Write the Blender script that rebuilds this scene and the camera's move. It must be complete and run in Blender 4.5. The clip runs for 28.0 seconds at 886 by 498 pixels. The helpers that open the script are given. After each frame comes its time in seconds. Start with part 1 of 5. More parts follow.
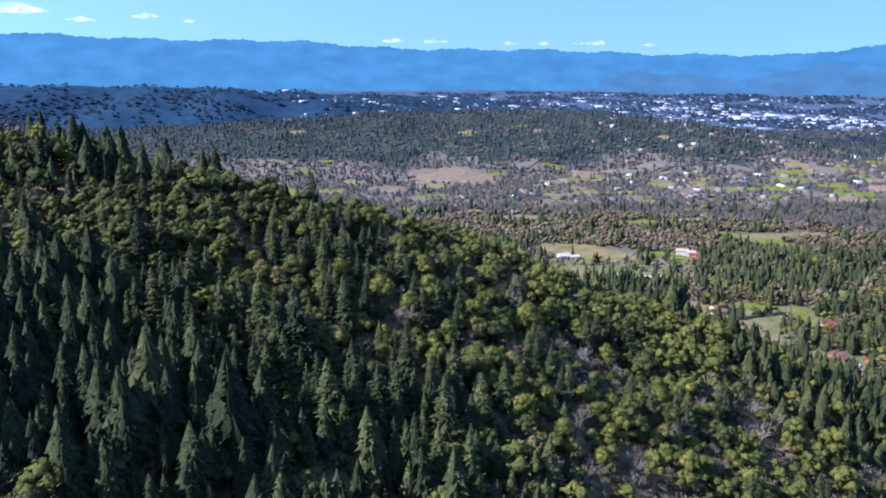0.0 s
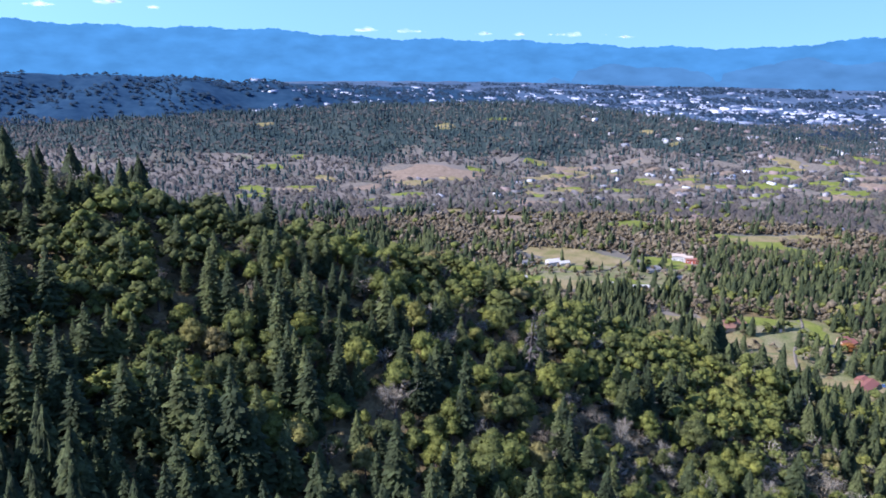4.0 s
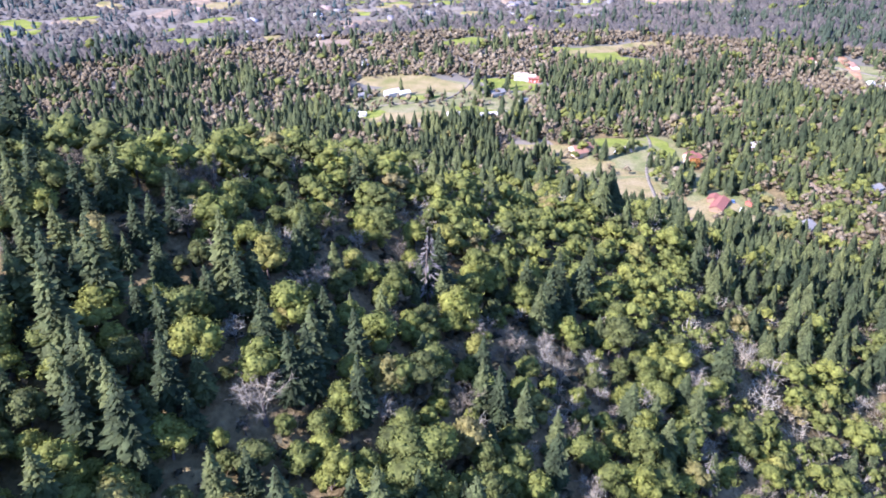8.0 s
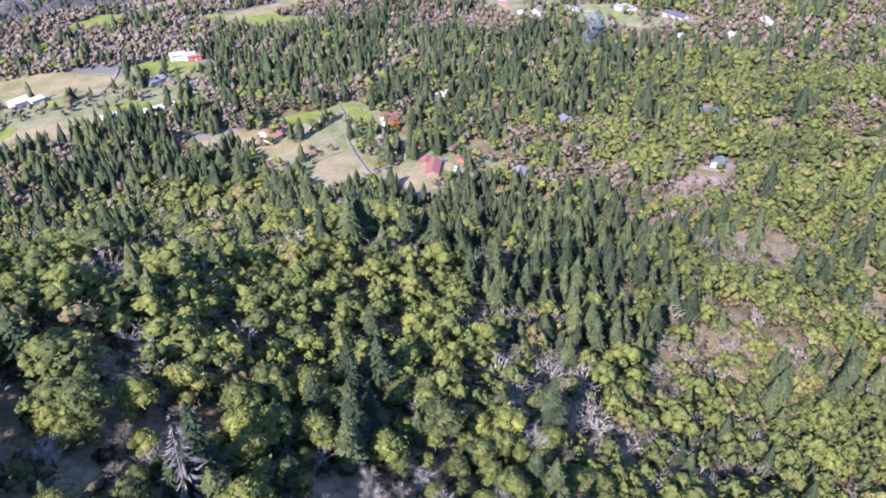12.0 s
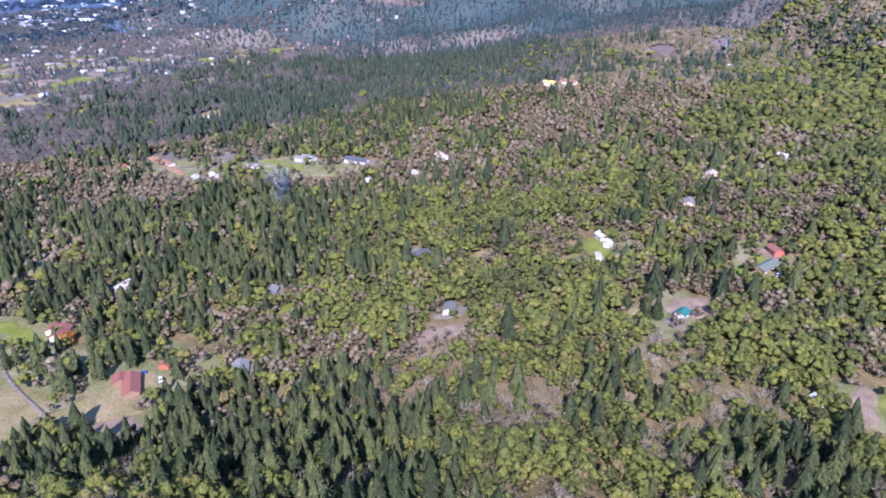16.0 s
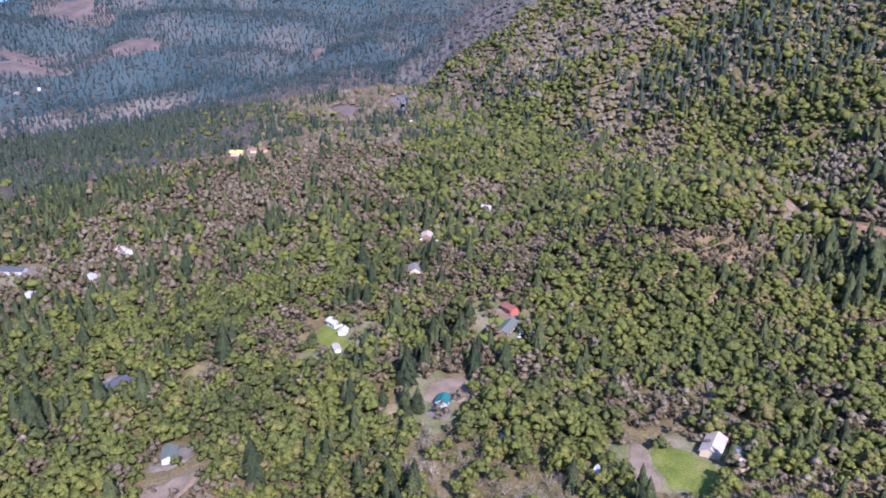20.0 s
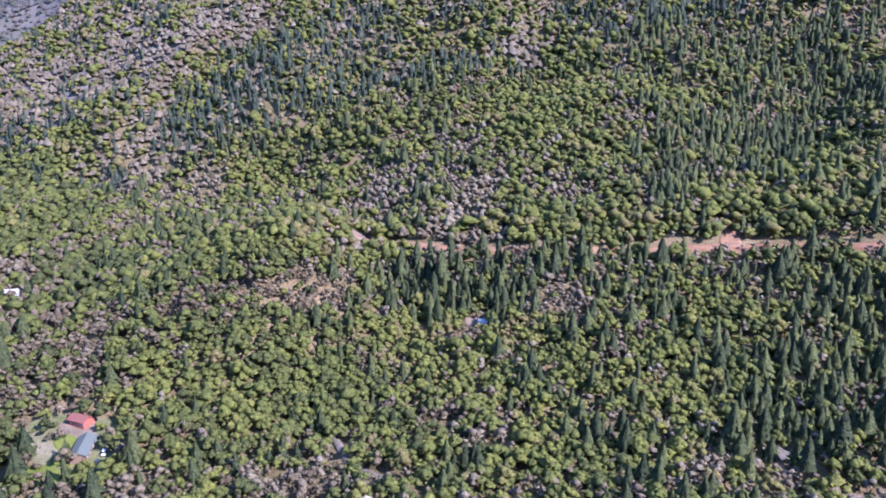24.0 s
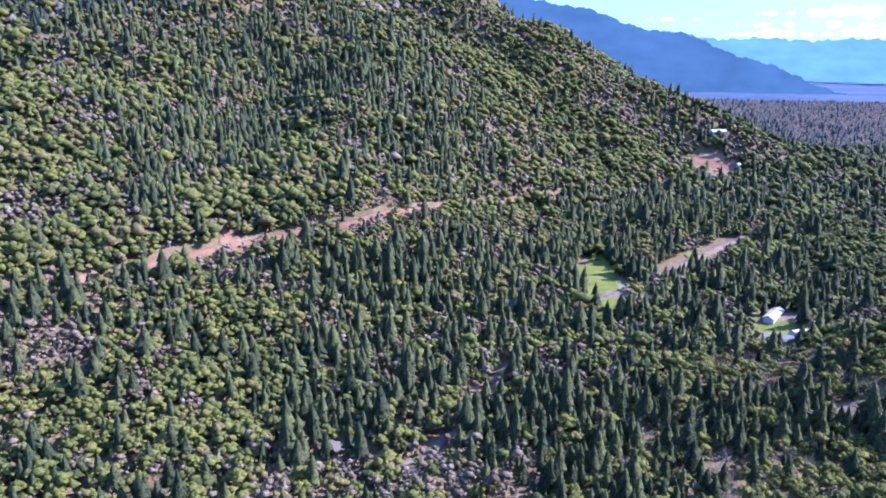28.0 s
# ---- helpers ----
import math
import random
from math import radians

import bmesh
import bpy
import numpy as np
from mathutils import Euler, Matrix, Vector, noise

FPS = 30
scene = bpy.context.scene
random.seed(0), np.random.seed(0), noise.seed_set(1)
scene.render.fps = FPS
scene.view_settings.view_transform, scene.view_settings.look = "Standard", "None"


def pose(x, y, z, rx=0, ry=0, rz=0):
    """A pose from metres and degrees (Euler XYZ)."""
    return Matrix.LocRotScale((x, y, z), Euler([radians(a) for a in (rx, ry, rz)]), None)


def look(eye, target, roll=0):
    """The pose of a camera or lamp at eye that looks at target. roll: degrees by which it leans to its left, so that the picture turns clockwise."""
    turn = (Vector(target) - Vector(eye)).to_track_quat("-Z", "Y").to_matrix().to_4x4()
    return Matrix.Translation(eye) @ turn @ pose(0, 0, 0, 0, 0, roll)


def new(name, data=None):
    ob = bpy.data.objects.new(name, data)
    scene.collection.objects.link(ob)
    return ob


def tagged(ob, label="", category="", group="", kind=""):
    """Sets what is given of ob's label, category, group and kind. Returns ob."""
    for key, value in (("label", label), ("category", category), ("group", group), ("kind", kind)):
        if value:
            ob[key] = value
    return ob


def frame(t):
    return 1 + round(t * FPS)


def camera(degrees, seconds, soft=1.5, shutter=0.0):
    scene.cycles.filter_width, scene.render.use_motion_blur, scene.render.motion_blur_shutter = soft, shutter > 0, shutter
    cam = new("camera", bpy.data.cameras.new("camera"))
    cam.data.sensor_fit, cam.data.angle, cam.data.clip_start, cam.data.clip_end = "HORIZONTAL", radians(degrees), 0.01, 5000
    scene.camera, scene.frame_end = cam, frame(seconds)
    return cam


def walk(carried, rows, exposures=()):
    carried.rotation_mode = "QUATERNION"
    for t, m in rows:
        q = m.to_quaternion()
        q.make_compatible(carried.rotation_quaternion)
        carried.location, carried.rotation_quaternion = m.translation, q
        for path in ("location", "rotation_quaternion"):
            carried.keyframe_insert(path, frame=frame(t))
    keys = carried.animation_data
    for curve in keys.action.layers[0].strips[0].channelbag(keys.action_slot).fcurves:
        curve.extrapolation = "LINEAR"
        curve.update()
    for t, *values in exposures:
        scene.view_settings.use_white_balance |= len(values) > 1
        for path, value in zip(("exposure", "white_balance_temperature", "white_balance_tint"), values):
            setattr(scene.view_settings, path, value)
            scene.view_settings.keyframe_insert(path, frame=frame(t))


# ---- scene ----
cam = camera(63.1, 28.0, 1.8)
PATH = [
    (0.0, (-17.4, -89.8, 243.2), (-16.32, 7.03, 218.37), -0.22),
    (0.5, (-18.5, -80.1, 243.2), (-17.17, 16.83, 218.48), -0.12),
    (1.0, (-19.3, -70.5, 243.0), (-17.86, 26.38, 218.37), -0.19),
    (1.5, (-20.3, -60.8, 243.3), (-18.71, 36.06, 218.65), -0.10),
    (2.0, (-21.4, -51.4, 243.2), (-19.55, 45.48, 218.52), -0.04),
    (2.5, (-22.3, -42.5, 243.6), (-20.25, 54.36, 218.82), -0.09),
    (4.5, (-24.9, -5.2, 240.8), (-18.41, 90.65, 213.14), 0.43),
    (5.0, (-25.8, 4.0, 240.7), (-17.51, 98.90, 210.17), 0.48),
    (5.5, (-26.4, 12.9, 240.7), (-16.29, 107.47, 209.72), 0.55),
    (6.0, (-26.9, 21.8, 240.6), (-13.57, 115.64, 208.78), 0.42),
    (6.5, (-27.1, 30.3, 240.5), (-11.36, 122.44, 205.09), 0.33),
    (7.0, (-27.2, 38.5, 240.4), (-9.54, 128.32, 200.19), 0.33),
    (7.5, (-26.8, 46.9, 240.5), (-5.03, 133.49, 195.56), 0.17),
    (8.0, (-26.4, 55.2, 240.8), (-0.49, 138.35, 191.70), 0.10),
    (8.5, (-25.7, 63.9, 240.8), (4.21, 143.88, 188.81), 0.06),
    (9.0, (-24.6, 72.5, 240.7), (9.45, 149.39, 186.62), 0.02),
    (9.5, (-23.2, 81.2, 240.3), (14.96, 154.86, 184.50), 0.06),
    (10.0, (-20.9, 89.6, 239.6), (21.68, 160.80, 183.75), -0.16),
    (10.5, (-18.6, 97.0, 240.1), (28.18, 165.40, 184.14), -0.20),
    (11.0, (-16.0, 104.5, 240.5), (34.73, 169.85, 184.36), -0.15),
    (11.5, (-12.8, 112.1, 240.6), (41.82, 174.17, 184.32), -0.07),
    (12.0, (-8.9, 119.8, 240.7), (49.97, 179.20, 185.91), -0.02),
    (12.5, (-4.6, 127.7, 240.6), (59.03, 184.17, 188.00), 0.14),
    (13.0, (-0.0, 134.5, 240.8), (67.81, 187.97, 190.46), 0.08),
    (13.5, (5.1, 140.7, 240.6), (76.73, 191.21, 192.47), 0.12),
    (15.5, (29.3, 164.6, 239.2), (114.18, 198.98, 198.92), 0.09),
    (16.0, (36.6, 169.2, 239.2), (123.85, 199.08, 200.52), -0.04),
    (16.5, (43.4, 174.3, 239.4), (132.51, 199.52, 201.70), -0.12),
    (17.0, (51.1, 178.5, 238.9), (141.88, 198.83, 202.12), -0.11),
    (17.5, (59.3, 182.5, 238.8), (151.32, 197.86, 202.85), -0.08),
    (18.0, (67.3, 185.9, 238.5), (160.42, 196.12, 203.44), -0.09),
    (18.5, (75.3, 189.3, 238.7), (169.20, 194.37, 204.58), -0.07),
    (19.0, (83.8, 191.9, 238.4), (178.13, 191.75, 205.17), -0.07),
    (19.5, (92.1, 194.1, 238.6), (186.55, 188.97, 206.22), -0.12),
    (20.0, (100.4, 195.9, 238.5), (194.71, 185.40, 207.00), -0.13),
    (20.5, (109.2, 197.1, 238.6), (203.08, 181.17, 207.94), -0.12),
    (22.5, (140.1, 197.7, 240.1), (225.96, 154.67, 212.15), -0.24),
    (23.0, (146.3, 197.2, 239.2), (227.96, 146.52, 211.78), -0.38),
    (23.5, (153.8, 197.7, 239.3), (229.91, 138.91, 211.90), -0.21),
    (24.0, (160.2, 196.4, 238.7), (230.28, 130.52, 211.28), -0.13),
    (24.5, (166.1, 193.7, 238.5), (229.60, 121.49, 211.14), -0.09),
    (25.0, (171.9, 191.3, 238.8), (228.03, 113.26, 211.34), -0.02),
    (25.5, (176.4, 187.9, 238.8), (224.92, 105.00, 211.22), 0.06),
    (26.0, (181.4, 184.4, 238.3), (221.83, 97.22, 210.67), 0.15),
    (26.5, (185.3, 180.2, 237.8), (217.10, 89.58, 210.07), 0.21),
    (27.0, (190.0, 175.4, 237.2), (212.62, 82.06, 209.36), 0.32),
    (27.5, (194.3, 172.3, 237.3), (209.86, 77.50, 209.38), 0.53),
    (28.0, (195.6, 168.0, 237.5), (203.99, 72.42, 209.49), 0.60),
]
EXPOSURES = ((0, 1.4, 5450, 24), (2.5, 1.4, 5450, 25), (5, 1.6, 5450, 26), (7, 2.08, 5450, 30), (9, 2.47, 5450, 32), (10, 2.45, 5450, 33), (12, 2.05, 5350, 34), (15, 1.68, 5350, 34), (20, 1.45, 5350, 34), (23, 1.58, 5200, 36), (25, 1.95, 5100, 39), (28, 2.0, 4950, 40))
walk(cam, [(t, look(eye, target, roll)) for t, eye, target, roll in PATH], EXPOSURES)

# ---- light: a clear late-winter afternoon, the sun over the western massif ----
SUN_YAW, SUN_ELEV = 255.0, 38.0
sky_world = bpy.data.worlds.new("sky_world")
scene.world = sky_world
sky_world.use_nodes = True
wn = sky_world.node_tree
sky = wn.nodes.new("ShaderNodeTexSky")
sky.sky_type, sky.sun_disc = "NISHITA", False
sky.sun_elevation, sky.sun_rotation = radians(SUN_ELEV), radians(SUN_YAW)
sky.air_density, sky.dust_density, sky.ozone_density = 1.0, 0.2, 1.5
wn.nodes["Background"].inputs["Strength"].default_value = 0.14
sky_dir, sky_up = wn.nodes.new("ShaderNodeTexCoord"), wn.nodes.new("ShaderNodeVectorMath")
sky_up.operation, sky_up.inputs[1].default_value = "ADD", (0, 0, 0.5)
wn.links.new(sky_dir.outputs["Generated"], sky_up.inputs[0])
wn.links.new(sky_up.outputs[0], sky.inputs["Vector"])
sky_hue = wn.nodes.new("ShaderNodeHueSaturation")
sky_hue.inputs["Saturation"].default_value, sky_hue.inputs["Value"].default_value = 1.1, 1.3
wn.links.new(sky.outputs[0], sky_hue.inputs["Color"])
wn.links.new(sky_hue.outputs[0], wn.nodes["Background"].inputs["Color"])
sun_data = bpy.data.lights.new("sun", "SUN")
sun_data.energy, sun_data.angle, sun_data.color = 4.5, radians(0.6), (1.0, 0.95, 0.86)
sun = new("sun", sun_data)
sy, se = radians(SUN_YAW), radians(SUN_ELEV)
sun_from = Vector((math.sin(sy) * math.cos(se), math.cos(sy) * math.cos(se), math.sin(se)))
sun.matrix_world = look(sun_from * 900, (0, 0, 0))


def part(name, mesh, material, parent=None, label=""):
    """One mesh object, under its thing where a parent is given. mesh: a bmesh or a ready mesh."""
    if isinstance(mesh, bmesh.types.BMesh):
        data = bpy.data.meshes.new(name)
        mesh.to_mesh(data)
        mesh.free()
        mesh = data
    if material and not mesh.materials:
        mesh.materials.append(material)
    ob = new(name, mesh)
    if parent:
        ob.parent = parent
    if label:
        ob["label"] = label
    return ob


def mesh_from(name, verts, faces, tint=None, smooth=False):
    """A mesh from arrays of corners and of triangles (or quads), with a tint per corner point."""
    verts, faces = np.asarray(verts, np.float32), np.asarray(faces, np.int32)
    n = faces.shape[1]
    data = bpy.data.meshes.new(name)
    data.vertices.add(len(verts))
    data.vertices.foreach_set("co", verts.ravel())
    data.loops.add(faces.size)
    data.loops.foreach_set("vertex_index", faces.ravel())
    data.polygons.add(len(faces))
    data.polygons.foreach_set("loop_start", np.arange(0, faces.size, n, dtype=np.int32))
    if tint is not None:
        data.attributes.new("tint", "FLOAT", "POINT").data.foreach_set("value", np.asarray(tint, np.float32))
    if smooth:
        data.polygons.foreach_set("use_smooth", np.ones(len(faces), bool))
    data.update(calc_edges=True)
    return data


# ---- materials ----
def material(name, roughness=0.85):
    m = bpy.data.materials.new(name)
    m.use_nodes = True
    m.node_tree.nodes["Principled BSDF"].inputs["Roughness"].default_value = roughness
    m.node_tree.nodes["Principled BSDF"].inputs["Specular IOR Level"].default_value = 0.5 if roughness < 0.9 else 0.05
    return m, m.node_tree.nodes, m.node_tree.links, m.node_tree.nodes["Principled BSDF"]


def ramp(nodes, stops):
    r = nodes.new("ShaderNodeValToRGB")
    while len(r.color_ramp.elements) < len(stops):
        r.color_ramp.elements.new(0.5)
    for e, (p, c) in zip(r.color_ramp.elements, stops):
        e.position, e.color = p, (*c, 1)
    return r


def noise_of(nodes, links, scale, detail=4.0, kind="Object", stretch=None):
    c = nodes.new("ShaderNodeTexCoord")
    n = nodes.new("ShaderNodeTexNoise")
    n.inputs["Scale"].default_value, n.inputs["Detail"].default_value = scale, detail
    if stretch:
        mp = nodes.new("ShaderNodeMapping")
        mp.inputs["Scale"].default_value = stretch
        links.new(c.outputs[kind], mp.inputs["Vector"])
        links.new(mp.outputs[0], n.inputs["Vector"])
    else:
        links.new(c.outputs[kind], n.inputs["Vector"])
    return n


def mixed(nodes, links, fac, a, b, mode="MIX"):
    m = nodes.new("ShaderNodeMix")
    m.data_type, m.blend_type = "RGBA", mode
    for socket, value in ((m.inputs[0], fac), (m.inputs[6], a), (m.inputs[7], b)):
        if hasattr(value, "links"):
            links.new(value, socket)
        else:
            socket.default_value = value
    return m.outputs[2]


def foliage(name, stops, per_object=False, glow=0.48, relief=0.9):
    """Leaves: hue by tree, mottling by spray and by bough, fine relief, some light through the leaf."""
    m, n, l, b = material(name, 0.75)
    if per_object:
        src = n.new("ShaderNodeObjectInfo").outputs["Random"]
    else:
        at = n.new("ShaderNodeAttribute")
        at.attribute_name = "tint"
        src = at.outputs["Fac"]
    r = ramp(n, stops)
    l.new(src, r.inputs[0])
    unit = 10.0 if per_object else 1.0
    bough, spray = noise_of(n, l, 0.28 * unit, 2.0), noise_of(n, l, 1.1 * unit, 4.0)
    v = ramp(n, ((0.3, (0.72, 0.72, 0.74)), (0.7, (1.22, 1.20, 1.10))))
    l.new(bough.outputs[0], v.inputs[0])
    w = ramp(n, ((0.32, (0.52, 0.53, 0.55)), (0.68, (1.36, 1.35, 1.28))))
    l.new(spray.outputs[0], w.inputs[0])
    col = mixed(n, l, 1.0, mixed(n, l, 1.0, r.outputs[0], v.outputs[0], "MULTIPLY"), w.outputs[0], "MULTIPLY")
    l.new(col, b.inputs["Base Color"])
    b.inputs["Specular IOR Level"].default_value = 0.12
    bump = n.new("ShaderNodeBump")
    bump.inputs["Strength"].default_value, bump.inputs["Distance"].default_value = relief, 0.5
    l.new(spray.outputs[0], bump.inputs["Height"])
    l.new(bump.outputs[0], b.inputs["Normal"])
    t = n.new("ShaderNodeBsdfTranslucent")
    l.new(col, t.inputs["Color"])
    l.new(bump.outputs[0], t.inputs["Normal"])
    mx = n.new("ShaderNodeMixShader")
    mx.inputs[0].default_value = glow
    l.new(b.outputs[0], mx.inputs[1])
    l.new(t.outputs[0], mx.inputs[2])
    l.new(mx.outputs[0], n["Material Output"].inputs["Surface"])
    return m


FIR = ((0.0, (0.046, 0.062, 0.031)), (0.5, (0.078, 0.097, 0.044)), (1.0, (0.130, 0.147, 0.056)))
OAK = ((0.0, (0.084, 0.096, 0.036)), (0.3, (0.130, 0.146, 0.043)), (0.6, (0.168, 0.184, 0.047)), (0.85, (0.202, 0.208, 0.050)), (1.0, (0.215, 0.180, 0.075)))
BARE = ((0.0, (0.150, 0.122, 0.085)), (0.5, (0.205, 0.174, 0.128)), (1.0, (0.275, 0.245, 0.195)))
GROVE = ((0.0, (0.104, 0.080, 0.048)), (0.5, (0.146, 0.116, 0.074)), (1.0, (0.196, 0.163, 0.112)))
fir_mat, fir_one = foliage("fir_needles", FIR), foliage("fir_needles_near", FIR, True)
oak_mat, oak_one = foliage("oak_leaves", OAK), foliage("oak_leaves_near", OAK, True)
bare_mat, bare_one = foliage("lichen_twigs", BARE, False, 0.05), foliage("lichen_twigs_near", BARE, True, 0.05)
# groves of the plain, with the blue of distance haze in their colour
hazed_plain_tree_mat = foliage("hazed_plain_groves", ((0.0, (0.022, 0.042, 0.066)), (1.0, (0.040, 0.062, 0.090))))
brush_mat = foliage("brush_twigs", ((0.0, (0.045, 0.042, 0.030)), (0.5, (0.075, 0.072, 0.040)), (1.0, (0.150, 0.125, 0.090))))
grove_mat = foliage("bare_twigs", GROVE, False, 0.2)
# distance haze is put into this bluer needle colour
hazed_fir_mat = foliage("hazed_fir", ((0.0, (0.040, 0.068, 0.074)), (1.0, (0.074, 0.100, 0.096))))
# copies of needles and twigs, greyed by haze for remote valley trees
hazed_valley_fir_mat = foliage("hazed_valley_fir", ((0.0, (0.046, 0.066, 0.046)), (1.0, (0.086, 0.106, 0.070))))
hazed_grove_mat = foliage("hazed_grove", ((0.0, (0.098, 0.092, 0.086)), (0.6, (0.140, 0.120, 0.105)), (1.0, (0.112, 0.118, 0.084))))
bark_mat, bn, bl, bb = material("bark", 0.95)
bark_r = ramp(bn, ((0.3, (0.05, 0.038, 0.03)), (0.7, (0.17, 0.14, 0.115))))
bl.new(noise_of(bn, bl, 3.0, 5.0, "Object", (1, 1, 0.2)).outputs[0], bark_r.inputs[0])
bl.new(bark_r.outputs[0], bb.inputs["Base Color"])

ground_mat, n_, l_, b_ = material("forest_floor", 0.95)
big, mid, fine = noise_of(n_, l_, 0.006, 5.0), noise_of(n_, l_, 0.06, 6.0), noise_of(n_, l_, 0.7, 6.0)
r1 = ramp(n_, ((0.30, (0.068, 0.050, 0.025)), (0.5, (0.138, 0.098, 0.048)), (0.72, (0.212, 0.156, 0.085))))
r2 = ramp(n_, ((0.35, (0.092, 0.090, 0.034)), (0.65, (0.178, 0.130, 0.068))))
l_.new(mid.outputs[0], r1.inputs[0])
l_.new(big.outputs[0], r2.inputs[0])
gcol = mixed(n_, l_, 0.45, r1.outputs[0], r2.outputs[0])
r3 = ramp(n_, ((0.3, (0.6, 0.6, 0.6)), (0.7, (1.25, 1.25, 1.25))))
l_.new(fine.outputs[0], r3.inputs[0])
l_.new(mixed(n_, l_, 1.0, gcol, r3.outputs[0], "MULTIPLY"), b_.inputs["Base Color"])
gb = n_.new("ShaderNodeBump")
gb.inputs["Strength"].default_value, gb.inputs["Distance"].default_value = 0.7, 0.8
l_.new(fine.outputs[0], gb.inputs["Height"])
l_.new(gb.outputs[0], b_.inputs["Normal"])

# haze over the far plain is put into these blue tones
hazed_plain_mat, n_, l_, b_ = material("hazed_plain", 0.95)
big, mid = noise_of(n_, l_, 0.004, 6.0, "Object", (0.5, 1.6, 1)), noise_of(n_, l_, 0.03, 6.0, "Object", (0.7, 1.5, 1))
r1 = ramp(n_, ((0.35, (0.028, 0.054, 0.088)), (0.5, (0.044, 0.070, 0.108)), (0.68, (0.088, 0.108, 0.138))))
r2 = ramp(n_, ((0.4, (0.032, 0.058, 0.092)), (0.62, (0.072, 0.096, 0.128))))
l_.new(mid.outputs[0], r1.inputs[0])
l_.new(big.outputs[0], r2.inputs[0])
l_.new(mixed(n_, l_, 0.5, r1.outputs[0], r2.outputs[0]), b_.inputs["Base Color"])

# greyer than the forest floor: haze of the distance is in the colour
valley_mat, n_, l_, b_ = material("hazed_valley_floor", 0.95)
vr = ramp(n_, ((0.32, (0.082, 0.078, 0.058)), (0.5, (0.120, 0.106, 0.086)), (0.66, (0.148, 0.126, 0.104)), (0.74, (0.112, 0.118, 0.058))))
l_.new(noise_of(n_, l_, 0.009, 7.0).outputs[0], vr.inputs[0])
l_.new(vr.outputs[0], b_.inputs["Base Color"])

# western hills: the base colour carries the blue haze
hazed_hill_mat, n_, l_, b_ = material("hazed_hill", 0.95)
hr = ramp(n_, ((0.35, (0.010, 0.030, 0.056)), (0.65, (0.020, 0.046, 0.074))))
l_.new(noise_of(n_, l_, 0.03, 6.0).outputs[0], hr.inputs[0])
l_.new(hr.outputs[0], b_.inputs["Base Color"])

# eastern range: haze mixed into the wood's blue-green, brown patches between
hazed_range_mat, n_, l_, b_ = material("hazed_range", 0.95)
er = ramp(n_, ((0.40, (0.034, 0.054, 0.056)), (0.54, (0.048, 0.064, 0.062)), (0.64, (0.082, 0.080, 0.074)), (0.8, (0.120, 0.102, 0.092))))
l_.new(noise_of(n_, l_, 0.004, 6.0).outputs[0], er.inputs[0])
l_.new(er.outputs[0], b_.inputs["Base Color"])

# dark green floor, so gaps between the northern firs read as closed wood
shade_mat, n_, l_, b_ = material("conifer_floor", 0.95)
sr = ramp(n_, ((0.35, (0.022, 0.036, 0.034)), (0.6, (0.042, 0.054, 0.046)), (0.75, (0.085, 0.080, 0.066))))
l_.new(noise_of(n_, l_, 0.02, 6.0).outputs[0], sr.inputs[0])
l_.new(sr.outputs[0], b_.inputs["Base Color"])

# ---- the lie of the land ----
SPUR = ((-900, 330, 250), (-450, 254, 232), (-190, 225, 207), (-150, 221, 200), (-75, 220, 178), (-20, 258, 157), (45, 250, 126), (100, 282, 109), (170, 268, 79), (240, 230, 52), (330, 225, 25))
MASSIF = ((-900, 330, 260), (-650, 40, 240), (-480, -150, 190), (-330, -180, 140), (-110, -212, 95), (-50, -212, 64), (-5, -212, 42))
MOUNTAIN = ((-330, -741, 70), (-94, -797, 129), (154, -888, 246), (300, -975, 324), (800, -758, 379), (1300, -464, 390), (1700, -184, 307), (1950, 80, 110))
SHOULDER = ((800, -752, 384), (640, -540, 200), (560, -330, 125), (600, -144, 80), (640, -111, 105))
WEST_SHELF = ((-340, 110, 220), (-200, 125, 190), (-118, 131, 158), (-70, 140, 138), (-10, 168, 112))
FOOT = ((360, -760, 260), (364, -486, 146), (310, -440, 100), (255, -405, 84))
EAST_RANGE = ((2150, 1700, 60), (2500, 1250, 260), (2900, 700, 350), (3000, 250, 350), (3300, -300, 420), (3000, -1500, 480))
WEST_HILLS = ((-2300, 2300, 150), (-1800, 2770, 165), (-1450, 2970, 150), (-1075, 3120, 152), (-690, 3230, 118), (-330, 3275, 60))
NORTH_HILL = ((-1100, 1650, 60), (-500, 1750, 95), (-100, 1850, 112), (350, 1900, 112), (650, 1750, 85), (850, 1550, 35))
EAST_SPUR = ((1950, 80, 110), (1500, 150, 95), (1207, 131, 66), (1010, 341, 61))


def ridge(x, y, crest, k, soft):
    """Height of a ridge that falls by k from its crest line, rounded over soft metres."""
    best = np.full(np.shape(x), -1e4)
    for (ax, ay, az), (bx, by, bz) in zip(crest, crest[1:]):
        s = np.clip(((x - ax) * (bx - ax) + (y - ay) * (by - ay)) / ((bx - ax) ** 2 + (by - ay) ** 2), 0, 1)
        d = np.hypot(x - ax - s * (bx - ax), y - ay - s * (by - ay))
        best = np.maximum(best, az + s * (bz - az) - k * (np.sqrt(d * d + soft * soft) - soft))
    return best


